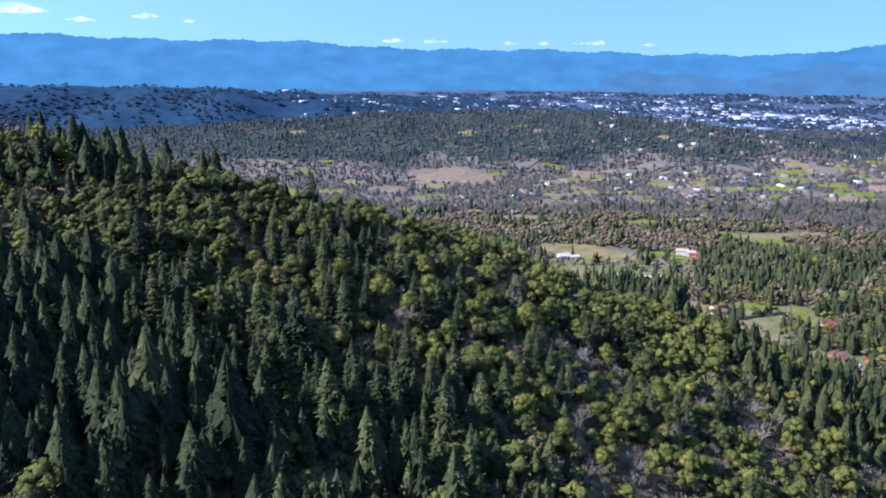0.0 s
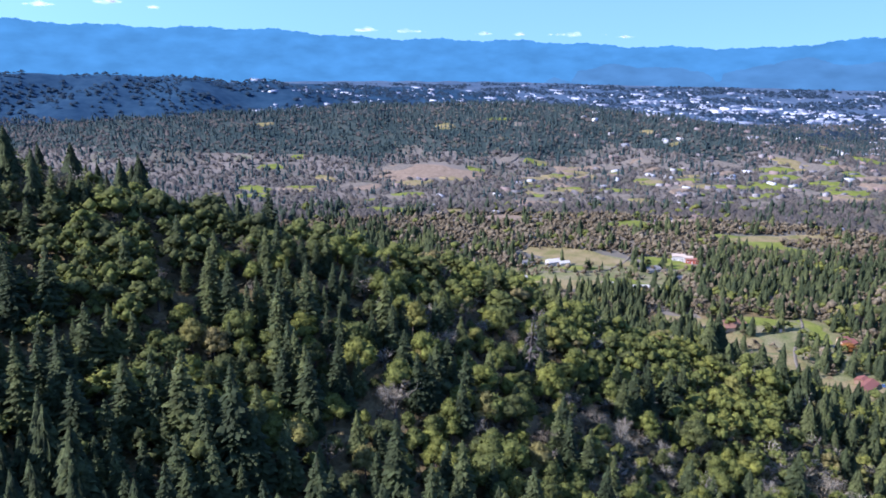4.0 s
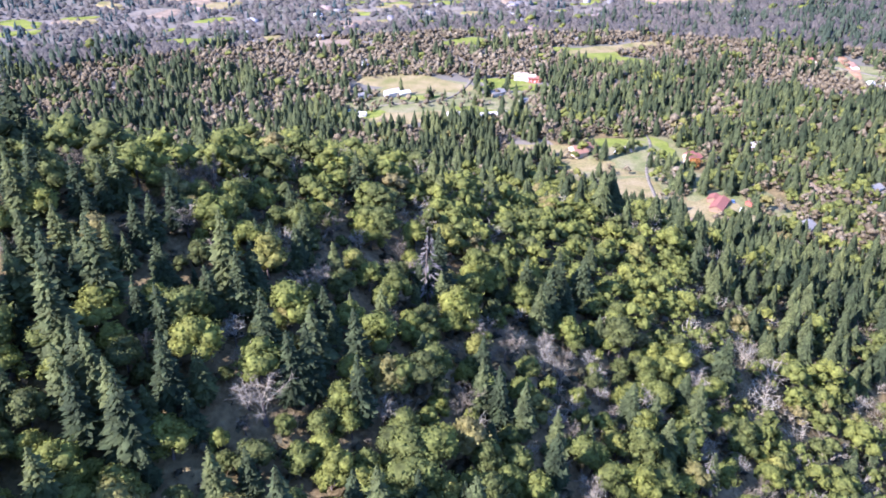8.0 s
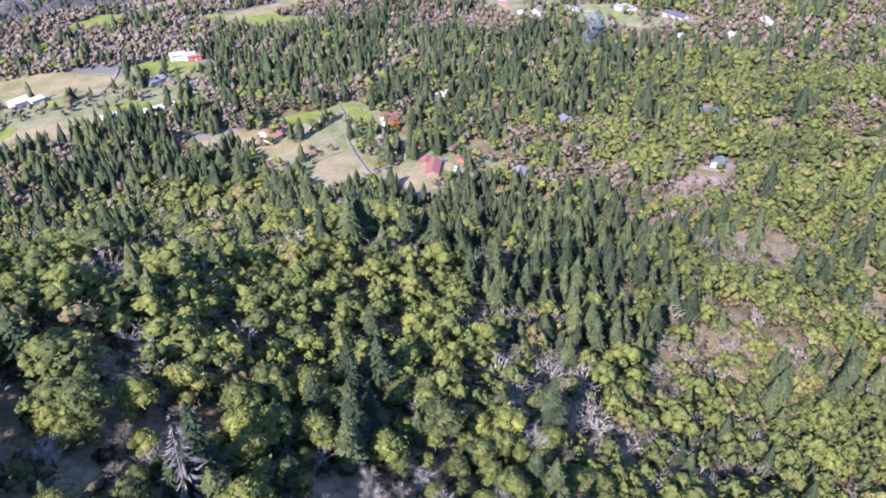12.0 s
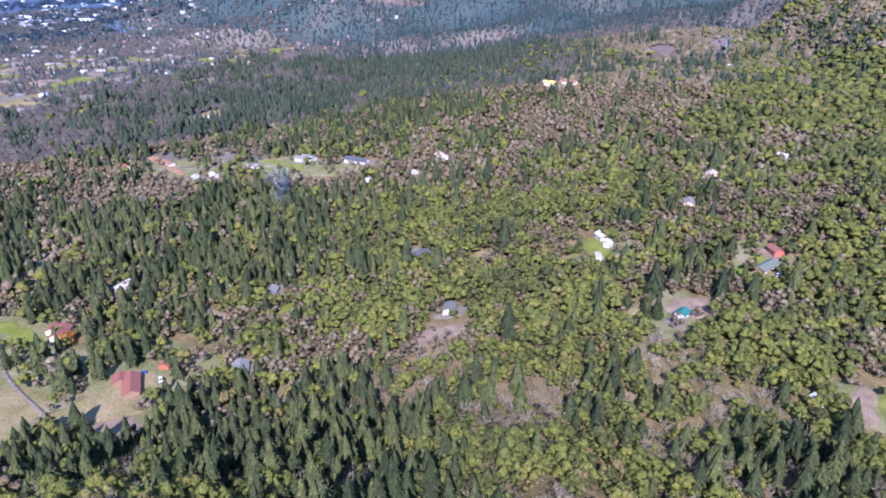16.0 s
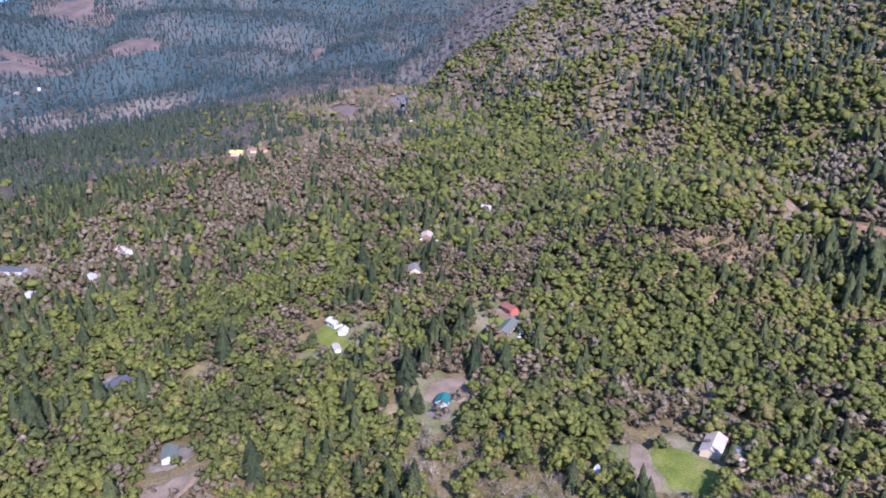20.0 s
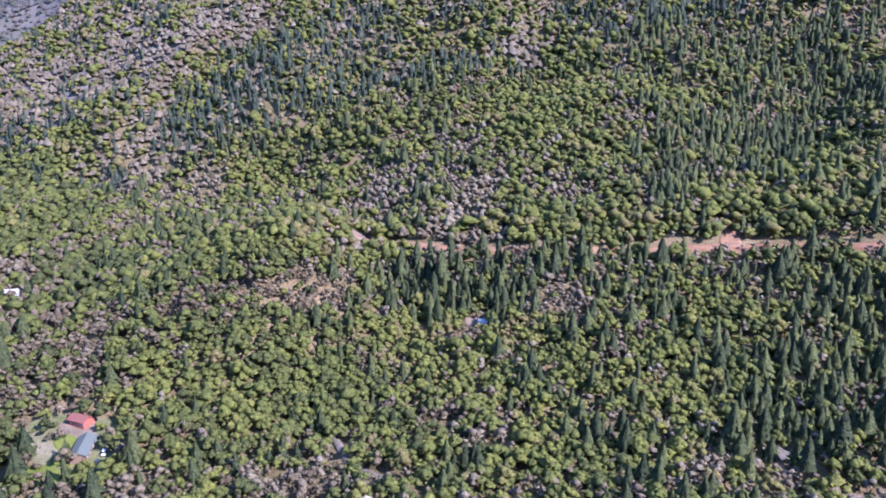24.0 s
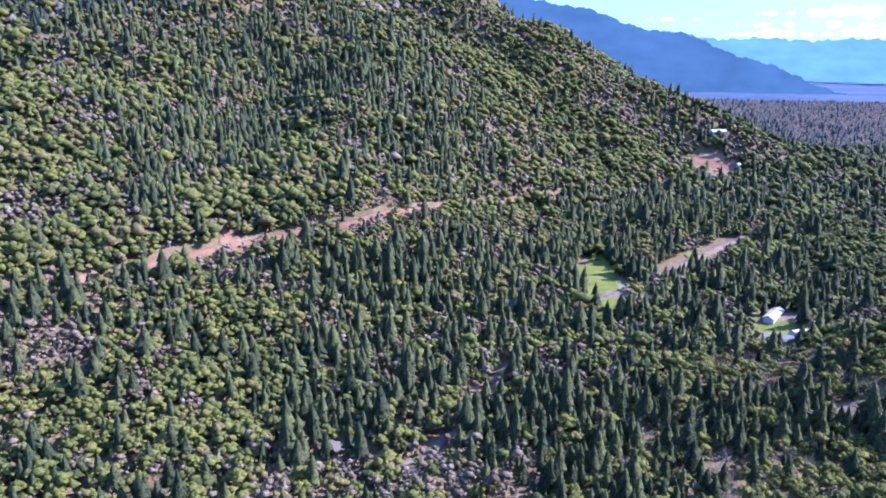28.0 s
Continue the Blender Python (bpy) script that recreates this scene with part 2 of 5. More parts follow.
def waves(x, y, size, seed):
    """Soft noise between about -1 and 1, made of crossing waves."""
    r = random.Random(seed)
    out = 0.0
    for n in range(7):
        a, p, s = r.uniform(0, math.pi), r.uniform(0, 6.28), size * r.uniform(0.6, 1.5)
        out = out + np.sin((x * math.cos(a) + y * math.sin(a)) * 6.283 / s + p + 1.3 * np.sin((x * math.sin(a) - y * math.cos(a)) * 4.1 / s + 2 * p))
    return out / 3.6


def height(x, y):
    x, y = np.asarray(x, float), np.asarray(y, float)
    floor = np.interp(y, [-4700, -2500, -1200, -720, -577, -300, -150, 100, 200, 350, 550, 800, 1300, 2400, 4700], [20, 30, 66, 86, 72, 45, 40, 36, 34, 15, 2, 2, 14, 4, 92])
    floor = floor + 34 * np.clip((x - 450) / 550, 0, 1) * np.clip((620 - y) / 300, 0, 1) + np.clip((x - 1500) / 3000, 0, 1) * 60
    floor = floor + 1.5 * waves(x, y, 160, 5)
    rough = waves(x, y, 210, 3)
    parts = [floor, ridge(x, y, SPUR, 0.56, 22), ridge(x, y, WEST_SHELF, 0.55, 25), ridge(x, y, FOOT, 0.5, 30) + 4 * rough, ridge(x, y, MASSIF, 0.48, 30), ridge(x, y, MOUNTAIN, 0.75, 49) + 12 * rough, ridge(x, y, SHOULDER, 0.36, 41) + 4 * rough,
             ridge(x, y, EAST_RANGE, 0.30, 80) + 26 * waves(x, y, 480, 8), ridge(x, y, WEST_HILLS, 0.33, 140) + 14 * waves(x, y, 400, 12), ridge(x, y, NORTH_HILL, 0.28, 160) + 8 * waves(x, y, 330, 9), ridge(x, y, EAST_SPUR, 0.155, 65)]
    top = np.maximum.reduce(parts)
    return top + 7 * np.log(sum(np.exp((p - top) / 7) for p in parts))


GROUND_N = 280
u = np.linspace(-1, 1, GROUND_N)
warp = np.sign(u) * (1500 * np.abs(u) + 3100 * np.abs(u) ** 4)
gx, gy = np.meshgrid(warp + 300, warp + 50, indexing="xy")
gz = height(gx, gy)
gi = np.arange(GROUND_N * GROUND_N).reshape(GROUND_N, GROUND_N)
gf = np.stack([gi[:-1, :-1], gi[:-1, 1:], gi[1:, 1:], gi[1:, :-1]], -1).reshape(-1, 4)
ground_mesh = mesh_from("ground", np.stack([gx, gy, gz], -1).reshape(-1, 3), gf)
ground_mesh.materials.append(ground_mat)
ground_mesh.materials.append(hazed_plain_mat)
ground_mesh.materials.append(hazed_hill_mat)
ground_mesh.materials.append(hazed_range_mat)
ground_mesh.materials.append(shade_mat)
ground_mesh.materials.append(valley_mat)
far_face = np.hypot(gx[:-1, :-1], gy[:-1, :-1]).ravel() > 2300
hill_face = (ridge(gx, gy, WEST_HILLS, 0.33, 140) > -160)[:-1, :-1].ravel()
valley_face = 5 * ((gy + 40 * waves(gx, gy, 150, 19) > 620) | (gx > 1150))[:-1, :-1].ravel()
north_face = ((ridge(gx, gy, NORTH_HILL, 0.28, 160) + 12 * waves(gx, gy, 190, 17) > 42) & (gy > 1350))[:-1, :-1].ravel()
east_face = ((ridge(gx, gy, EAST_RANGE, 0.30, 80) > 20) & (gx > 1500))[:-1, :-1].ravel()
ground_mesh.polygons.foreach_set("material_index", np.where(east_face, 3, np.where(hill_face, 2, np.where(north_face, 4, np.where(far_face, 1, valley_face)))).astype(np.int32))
ground_mesh.polygons.foreach_set("use_smooth", np.ones(len(gf), bool))
ground = tagged(new("ground", ground_mesh), "brown leaf-littered hills and valley floor under open woodland", "ground", kind="structure")


def ground_z(x, y):
    """Height of the ground sheet itself, between its corners."""
    x, y = np.asarray(x, float), np.asarray(y, float)
    xs, ys = gx[0], gy[:, 0]
    i, j = np.clip(np.searchsorted(xs, x) - 1, 0, GROUND_N - 2), np.clip(np.searchsorted(ys, y) - 1, 0, GROUND_N - 2)
    a, b = (x - xs[i]) / (xs[i + 1] - xs[i]), (y - ys[j]) / (ys[j + 1] - ys[j])
    return gz[j, i] * (1 - a) * (1 - b) + gz[j, i + 1] * a * (1 - b) + gz[j + 1, i] * (1 - a) * b + gz[j + 1, i + 1] * a * b

# ---- distance: blue ranges and clouds on the horizon ----
def backdrop(name, yaw0, yaw1, dist, low, skyline, colour, label, seed, rough=0.12):
    """A far range as one sheet that glows in haze-blue colours. skyline: yaw and elevation in degrees, by its bends."""
    yaws = np.arange(yaw0, yaw1, 0.12)
    el = np.interp(yaws, [a for a, _ in skyline], [b for _, b in skyline])
    r = random.Random(seed)
    for k in range(1, 5):
        el = el + rough / k * np.sin(yaws * (0.9 * k * k * r.uniform(0.8, 1.2)) + r.uniform(0, 6))
    ya, rows_ = np.radians(yaws), 9
    verts = []
    for j in range(rows_):
        f = j / (rows_ - 1)
        d = dist - 260 + 260 * f
        z = 240 + dist * np.tan(np.radians(low + (el - low) * f ** 0.8))
        d = d + 30 * np.sin(yaws * 2.3 + j) * (1 - f)
        verts.append(np.stack([d * np.sin(ya), d * np.cos(ya), z], -1))
    n = len(yaws)
    i = np.arange(rows_ * n).reshape(rows_, n)
    f = np.stack([i[:-1, :-1], i[:-1, 1:], i[1:, 1:], i[1:, :-1]], -1).reshape(-1, 4)
    mesh = mesh_from(name, np.concatenate(verts), f)
    mesh.polygons.foreach_set("use_smooth", np.ones(len(f), bool))
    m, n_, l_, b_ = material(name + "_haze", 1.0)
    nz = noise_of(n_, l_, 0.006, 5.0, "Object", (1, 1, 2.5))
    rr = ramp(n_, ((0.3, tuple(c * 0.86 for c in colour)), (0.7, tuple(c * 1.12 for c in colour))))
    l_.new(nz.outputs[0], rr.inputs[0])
    # haze and daylight are put into the sheet's own glow
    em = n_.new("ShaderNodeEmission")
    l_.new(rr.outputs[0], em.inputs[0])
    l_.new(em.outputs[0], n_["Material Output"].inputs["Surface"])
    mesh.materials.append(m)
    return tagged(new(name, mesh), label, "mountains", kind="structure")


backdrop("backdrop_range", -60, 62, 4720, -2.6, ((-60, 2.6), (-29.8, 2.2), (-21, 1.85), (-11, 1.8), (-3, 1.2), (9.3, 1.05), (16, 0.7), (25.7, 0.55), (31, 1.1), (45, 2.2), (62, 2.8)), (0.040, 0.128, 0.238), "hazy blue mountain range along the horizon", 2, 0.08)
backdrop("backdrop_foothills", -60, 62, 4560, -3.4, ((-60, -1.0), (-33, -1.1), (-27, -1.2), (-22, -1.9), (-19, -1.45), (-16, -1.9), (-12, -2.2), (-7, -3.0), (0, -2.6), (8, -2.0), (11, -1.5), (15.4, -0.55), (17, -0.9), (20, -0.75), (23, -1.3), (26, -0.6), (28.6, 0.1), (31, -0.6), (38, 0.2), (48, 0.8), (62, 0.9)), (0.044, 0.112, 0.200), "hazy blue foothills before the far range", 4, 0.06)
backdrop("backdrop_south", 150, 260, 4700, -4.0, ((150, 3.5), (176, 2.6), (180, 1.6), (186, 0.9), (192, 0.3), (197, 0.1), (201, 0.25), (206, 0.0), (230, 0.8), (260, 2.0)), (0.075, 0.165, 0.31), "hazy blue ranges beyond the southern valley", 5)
backdrop("backdrop_ridge", 160, 260, 3300, -7.0, ((160, 5.0), (172, 4.0), (178, 2.9), (182, 2.5), (185, 1.3), (190, 0.4), (194, -1.0), (198, -2.4), (203, -4.2), (212, -5.4), (260, -5.6)), (0.032, 0.068, 0.115), "dark wooded ridge in blue haze beyond the southern valley", 6)


def cloud(yaw, elev, wide, tall, seed, label, mat):
    """A fair-weather cloud of many small puffs, far off."""
    r = random.Random(seed)
    d = 4560
    w, h = d * math.radians(wide), d * math.radians(tall)
    bm = bmesh.new()
    for k in range(16):
        f = r.uniform(-1, 1)
        size = h * (1.05 - abs(f)) * r.uniform(0.35, 0.75)
        at = Matrix.Translation((f * w / 2, r.uniform(-20, 20), size * 0.4 * r.uniform(0.3, 1.2))) @ Matrix.Diagonal((r.uniform(1.2, 2.4), 1, r.uniform(0.55, 0.9), 1))
        made = bmesh.ops.create_icosphere(bm, subdivisions=2, radius=size, matrix=at)
        for v in made["verts"]:
            v.co += Vector((noise.noise(v.co * 0.03), 0, noise.noise(v.co * 0.04 + Vector((5, 0, 0))))) * size * 0.45
    mesh = bpy.data.meshes.new("cloud")
    bm.to_mesh(mesh)
    bm.free()
    mesh.polygons.foreach_set("use_smooth", np.ones(len(mesh.polygons), bool))
    mesh.materials.append(mat)
    ya = radians(yaw)
    ob = tagged(new("cloud", mesh), label, "cloud", "small clouds over the horizon", kind="structure")
    ob.matrix_world = Matrix.LocRotScale((d * math.sin(ya), d * math.cos(ya), 240 + d * math.tan(radians(elev))), Euler((0, 0, -ya)), None)


def vapour(name, glow, thin, dense):
    """Cloud: vapour given a glow in place of sunlight, with ragged, see-through gaps."""
    m, n_, l_, b_ = material(name, 1.0)
    em = n_.new("ShaderNodeEmission")
    em.inputs[0].default_value, em.inputs[1].default_value = (0.88, 0.94, 1.0, 1), glow
    clear, mix = n_.new("ShaderNodeBsdfTransparent"), n_.new("ShaderNodeMixShader")
    r = ramp(n_, ((0.38, (thin, thin, thin)), (0.66, (dense, dense, dense))))
    l_.new(noise_of(n_, l_, 0.016, 5.0).outputs[0], r.inputs[0])
    l_.new(r.outputs[0], mix.inputs[0])
    l_.new(clear.outputs[0], mix.inputs[1])
    l_.new(em.outputs[0], mix.inputs[2])
    l_.new(mix.outputs[0], n_["Material Output"].inputs["Surface"])
    return m


cloud_mat, bright_cloud_mat = vapour("cloud_vapour", 0.6, 0.0, 0.2), vapour("bright_cloud_vapour", 0.8, 0.25, 0.9)
for k, (yaw, elev, wide, tall) in enumerate(((-29.5, 3.6, 4.5, 0.7), (-25.6, 3.1, 2.2, 0.35), (-27.2, 4.6, 2.4, 0.4), (-21.5, 3.4, 2.4, 0.4), (-18.5, 3.1, 0.7, 0.3), (-3.4, 1.75, 1.8, 0.45), (-0.3, 1.7, 3.0, 0.3), (5.6, 1.55, 1.6, 0.25), (12.6, 1.5, 4.8, 0.4), (8.3, 1.5, 1.2, 0.25), (16.2, 1.35, 1.6, 0.25))):
    cloud(yaw, elev, wide, tall, k, "small white fair-weather cloud above the far range", cloud_mat)
for k, (yaw, elev, wide, tall) in enumerate(((197, 0.45, 8, 0.6), (204, 0.5, 10, 0.8), (199, 1.1, 12, 0.7), (207, 1.0, 10, 1.2), (201, 1.9, 14, 0.8), (190, 1.5, 5, 0.25), (214, 1.0, 10, 1.4))):
    cloud(yaw, elev, wide, tall, 40 + k, "bright broad cloud over the southern valley", bright_cloud_mat)

# ---- trees: shapes one metre tall, scaled where they stand ----
rng = np.random.default_rng(11)


def cat_mesh(pieces):
    vs, fs, base = [], [], 0
    for v, f in pieces:
        vs.append(v)
        fs.append(f + base)
        base += len(v)
    return np.concatenate(vs), np.concatenate(fs)


def fir_shape(g, layers, per, wide=0.25, core=True, blade=1.0):
    """Ragged tiers of short bushy boughs, each a bent kite, round a conical core."""
    vs, fs = [], []
    lean = g.normal(0, 0.012, 2)
    bulge = [(g.uniform(0, 6.28), g.uniform(0, 9), g.uniform(0.05, 0.16)) for _ in range(3)]
    for k in range(layers):
        f0 = (k + g.uniform(-0.4, 0.4)) / layers
        n = max(3, int(per * (1 - 0.6 * f0)))
        a0 = g.uniform(0, 6.28)
        for j in range(n):
            a = a0 + 6.283 * (j + g.uniform(-0.4, 0.4)) / n
            f = min(max(f0 + g.uniform(-0.6, 0.6) / layers, 0.0), 0.985)
            rad = wide * min((1 - f) ** 0.8, 0.55 + 2.2 * f) * (1 + sum(q * math.sin(a + p + 7 * f * s) for p, s, q in bulge)) + 0.008
            r1 = rad * g.uniform(0.75, 1.25)
            r0 = r1 * g.uniform(0.15, 0.45)
            rm = (r0 + r1) / 2
            z = 0.06 + 0.93 * f
            up = r1 * g.uniform(-0.30, 0.12)
            w = blade * (0.30 * r1 + 0.012) * g.uniform(0.6, 1.2)
            c, s = math.cos(a), math.sin(a)
            ox, oy = lean * z
            b = len(vs)
            tw = g.uniform(-0.5, 0.5) * w
            vs += [(ox + c * r0, oy + s * r0, z + 0.02), (ox + c * rm - s * w, oy + s * rm + c * w, z + up * 0.35 + tw), (ox + c * r1, oy + s * r1, z + up), (ox + c * rm + s * w, oy + s * rm - c * w, z + up * 0.35 - tw)]
            fs += [(b, b + 1, b + 2), (b, b + 2, b + 3)]
    if core:
        b, m = len(vs), 6
        for j in range(m):
            a = 6.283 * j / m
            q = wide * g.uniform(0.45, 0.65)
            vs.append((q * math.cos(a), q * math.sin(a), 0.10 + g.uniform(-0.03, 0.05)))
        vs.append((lean[0], lean[1], 0.93))
        fs += [(b + j, b + (j + 1) % m, b + m) for j in range(m)]
    return np.array(vs), np.array(fs)


ball = bmesh.new()
bmesh.ops.create_icosphere(ball, subdivisions=1, radius=1.0)
ball.verts.ensure_lookup_table()
ICO_V = np.array([v.co for v in ball.verts])
ICO_F = np.array([[v.index for v in f.verts] for f in ball.faces])
ball.free()


def fir_tiers(g, tiers, sides, wide=0.22, boughs=0):
    """Jagged drooping skirts one above another, boughs reaching out of them, narrowing to a leader."""
    vs, fs = [], []
    lean = g.normal(0, 0.015, 2)
    for k in range(tiers):
        f = (k + g.uniform(-0.2, 0.2)) / tiers
        f = max(f, 0.0)
        z0, r = 0.10 + 0.80 * f, wide * (1 - f) ** 0.75 * min(1.0, 0.75 + 1.2 * f) + 0.012
        z1 = min(z0 + 0.9 / tiers + 0.12 + 0.9 * r, 1.0) if k < tiers - 1 else 1.0
        b, n, a0 = len(vs), 2 * sides, g.uniform(0, 6.28)
        for j in range(n):
            a = a0 + 6.283 * (j + g.uniform(-0.25, 0.25)) / n
            q = r * (g.uniform(0.8, 1.5) if j % 2 == 0 else g.uniform(0.38, 0.68))
            vs.append((q * math.cos(a) + lean[0] * z0, q * math.sin(a) + lean[1] * z0, z0 - (q - 0.6 * r) * 0.35 + g.uniform(-0.025, 0.03)))
        vs.append((lean[0] * z1 + g.normal(0, 0.006), lean[1] * z1 + g.normal(0, 0.006), z1))
        fs += [(b + j, b + (j + 1) % n, b + n) for j in range(n)]
    for k in range(boughs):
        f, a = g.uniform(0, 0.9), g.uniform(0, 6.28)
        r1 = (wide * (1 - f) ** 0.75 + 0.02) * g.uniform(0.95, 1.4)
        z, w, c, s = 0.12 + 0.82 * f, (0.2 * r1 + 0.012) * g.uniform(0.6, 1.1), math.cos(a), math.sin(a)
        b = len(vs)
        vs += [(c * r1 * 0.3 - s * w, s * r1 * 0.3 + c * w, z + g.uniform(0.0, 0.04)), (c * r1, s * r1, z - 0.25 * r1 + g.uniform(-0.02, 0.03)), (c * r1 * 0.3 + s * w, s * r1 * 0.3 - c * w, z + g.uniform(-0.02, 0.03))]
        fs.append((b, b + 1, b + 2))
    return np.array(vs), np.array(fs)


OCT_V = np.array([(0.95, 0.1, 0.1), (-0.1, 0.95, -0.05), (-0.95, -0.1, 0.1), (0.1, -0.95, -0.05), (0.05, 0.05, 1.0), (0, 0, -0.9)])
OCT_F = np.array([(0, 1, 4), (1, 2, 4), (2, 3, 4), (3, 0, 4), (1, 0, 5), (2, 1, 5), (3, 2, 5), (0, 3, 5)])


def oak_shape(g, lobes, leaves, size, spread=0.22, rad0=0.19, solid=(ICO_V, ICO_F)):
    """Billows of foliage over a domed crown, each a ragged mass set about with small leaf sprays."""
    pieces = []
    a0 = g.uniform(0, 6.28)
    lopsided = g.normal(0, 0.03, 2)
    for k in range(lobes):
        a, q = a0 + 2.4 * k + g.uniform(-0.4, 0.4), math.sqrt(k / max(lobes - 1, 1)) * g.uniform(0.8, 1.1) if lobes > 1 else 0.0
        r = spread * q
        c = np.array((r * math.cos(a) + lopsided[0], r * math.sin(a) + lopsided[1], (0.76 if lobes > 2 else 0.60) - 0.36 * q * q + g.uniform(-0.07, 0.07)))
        rad = rad0 * g.uniform(0.8, 1.2)
        stretch = np.array((g.uniform(0.8, 1.2), g.uniform(0.8, 1.2), g.uniform(0.85, 1.25)))
        turn = g.uniform(0, 6.28)
        v = solid[0] @ np.array(((math.cos(turn), math.sin(turn), 0), (-math.sin(turn), math.cos(turn), 0), (0, 0, 1)))
        pieces.append((v * stretch * rad * g.uniform(0.62, 1.2, (len(v), 1)) + c, solid[1]))
        if leaves:
            d = g.normal(0, 1, (leaves, 3))
            d[:, 2] = np.abs(d[:, 2]) * 1.0 - 0.3
            d /= np.linalg.norm(d, axis=1)[:, None]
            p = c + d * stretch * rad * g.uniform(0.85, 1.16, (leaves, 1))
            t1 = np.cross(d, g.normal(0, 1, (leaves, 3)))
            t1 /= np.linalg.norm(t1, axis=1)[:, None]
            t2 = np.cross(d, t1) + d * g.normal(0, 0.55, (leaves, 1))
            w = size * g.uniform(0.6, 1.4, (leaves, 1))
            v = np.stack([p - t1 * w, p + t2 * w * 1.6, p + t1 * w], 1).reshape(-1, 3)
            pieces.append((v, np.arange(3 * leaves).reshape(-1, 3)))
    return cat_mesh(pieces)


def bare_shape(g, limbs, twigs, thick):
    """Leafless crown: crooked limbs that fork twice into sprays of pale, upturned twigs."""
    vs, fs = [], []

    def blade(p, q, w):
        d = q - p
        s = np.cross(d, g.normal(0, 1, 3))
        s /= np.linalg.norm(s) + 1e-9
        b = len(vs)
        vs.extend([p - s * w, p + s * w, q])
        fs.append((b, b + 1, b + 2))

    for k in range(limbs):
        a, out = 2.4 * k + g.uniform(-0.5, 0.5), g.uniform(0.08, 0.32)
        p0 = np.array((0, 0, g.uniform(0.12, 0.42)))
        p1 = p0 + np.array((math.cos(a) * out * 0.55, math.sin(a) * out * 0.55, g.uniform(0.10, 0.2)))
        p2 = np.array((math.cos(a + g.uniform(-0.5, 0.5)) * out, math.sin(a + g.uniform(-0.5, 0.5)) * out, 0.86 - 1.1 * out + g.uniform(-0.12, 0.12)))
        blade(p0, p1 + (p1 - p0) * 0.2, thick * 1.6)
        blade(p1, p2, thick * 1.2)
        for j in range(twigs):
            s = p1 + (p2 - p1) * g.uniform(0.0, 1.0)
            d = g.normal(0, 1, 3) * (0.8, 0.8, 0.5) + (math.cos(a) * 0.5, math.sin(a) * 0.5, 0.6)
            q = s + d / np.linalg.norm(d) * g.uniform(0.06, 0.17)
            blade(s, q, thick * g.uniform(0.5, 1.0))
    return np.array(vs), np.array(fs)


def trunk_mesh(name, h, r):
    bm = bmesh.new()
    rings = []
    for z, q in ((-0.12, 1.5), (0.02, 1.1), (0.3, 0.85), (0.6, 0.55), (1.0, 0.15)):
        rings.append([bm.verts.new((r * q * math.cos(6.283 * j / 7) + 0.02 * h * math.sin(z * 5), r * q * math.sin(6.283 * j / 7), z * h)) for j in range(7)])
    for a, b in zip(rings, rings[1:]):
        for j in range(7):
            bm.faces.new((a[j], a[(j + 1) % 7], b[(j + 1) % 7], b[j]))
    data = bpy.data.meshes.new(name)
    bm.to_mesh(data)
    bm.free()
    data.materials.append(bark_mat)
    return data


# ---- where the trees stand ----
# open ground: centre, half sizes, turn in degrees, kind
CLEARINGS = []


def clearing(x, y, rx, ry, turn, kind):
    CLEARINGS.append((x, y, rx, ry, turn, kind))


clearing(200, 762, 122, 62, 0, "grassland")
clearing(300, 540, 78, 68, 0, "grassland")
clearing(318, 440, 54, 34, 0, "grassland")
clearing(118, -376, 34, 62, 0, "grassland")
clearing(528, 216, 34, 25, 0, "grassland")
clearing(530, 110, 32, 22, 0, "grassland")
clearing(444, 166, 26, 22, 0, "grassland")
clearing(374, 56, 30, 25, 0, "grassland")
clearing(715, 560, 34, 70, 0, "grassland")
clearing(700, 720, 40, 80, 20, "grassland")
clearing(12, -305, 34, 38, 0, "grassland")
clearing(180, 826, 74, 34, -14, "pasture")
clearing(145, 722, 62, 24, -15, "pasture")
clearing(287, 797, 44, 21, -23, "lawn")
clearing(217, 724, 24, 15, -20, "lawn")
clearing(236, 608, 36, 14, -27, "pasture")
clearing(339, 563, 12, 15, -38, "lawn")
clearing(300, 600, 34, 12, -20, "lawn")
clearing(261, 497, 24, 42, -36, "pasture")
clearing(266, 555, 38, 17, -32, "pasture")
clearing(271, 425, 20, 11, -43, "dirt")
clearing(277, 461, 17, 15, -40, "pasture")
clearing(443, 857, 61, 22, -32, "lawn")
clearing(424, 744, 38, 14, -35, "lawn")
clearing(430, 905, 46, 28, -27, "lawn")
clearing(-58, 1087, 42, 20, 2, "lawn")
clearing(172, 780, 22, 11, 0, "lawn")
clearing(235, 700, 42, 12, 0, "lawn")
clearing(63, 811, 16, 12, 0, "dirt")
clearing(110, 745, 24, 12, 0, "lawn")
clearing(300, 445, 34, 18, 8, "pasture")
clearing(345, 590, 12, 12, 0, "lawn")
clearing(22, 1375, 88, 60, 0, "dirt")
clearing(397, 296, 20, 9, -20, "dirt")
clearing(427, 298, 12, 8, 0, "grit")
clearing(515, 302, 12, 9, 0, "pasture")
clearing(456, 154, 13, 17, 20, "dirt")
clearing(444, 183, 7, 6, 0, "pasture")
clearing(438, 160, 10, 9, 0, "grit")
clearing(528, 224, 19, 13, -15, "lawn")
clearing(545, 222, 10, 8, 0, "lawn")
clearing(513, 128, 13, 11, 0, "lawn")
clearing(540, 104, 18, 9, 0, "dirt")
clearing(524, 113, 15, 10, 0, "lawn")
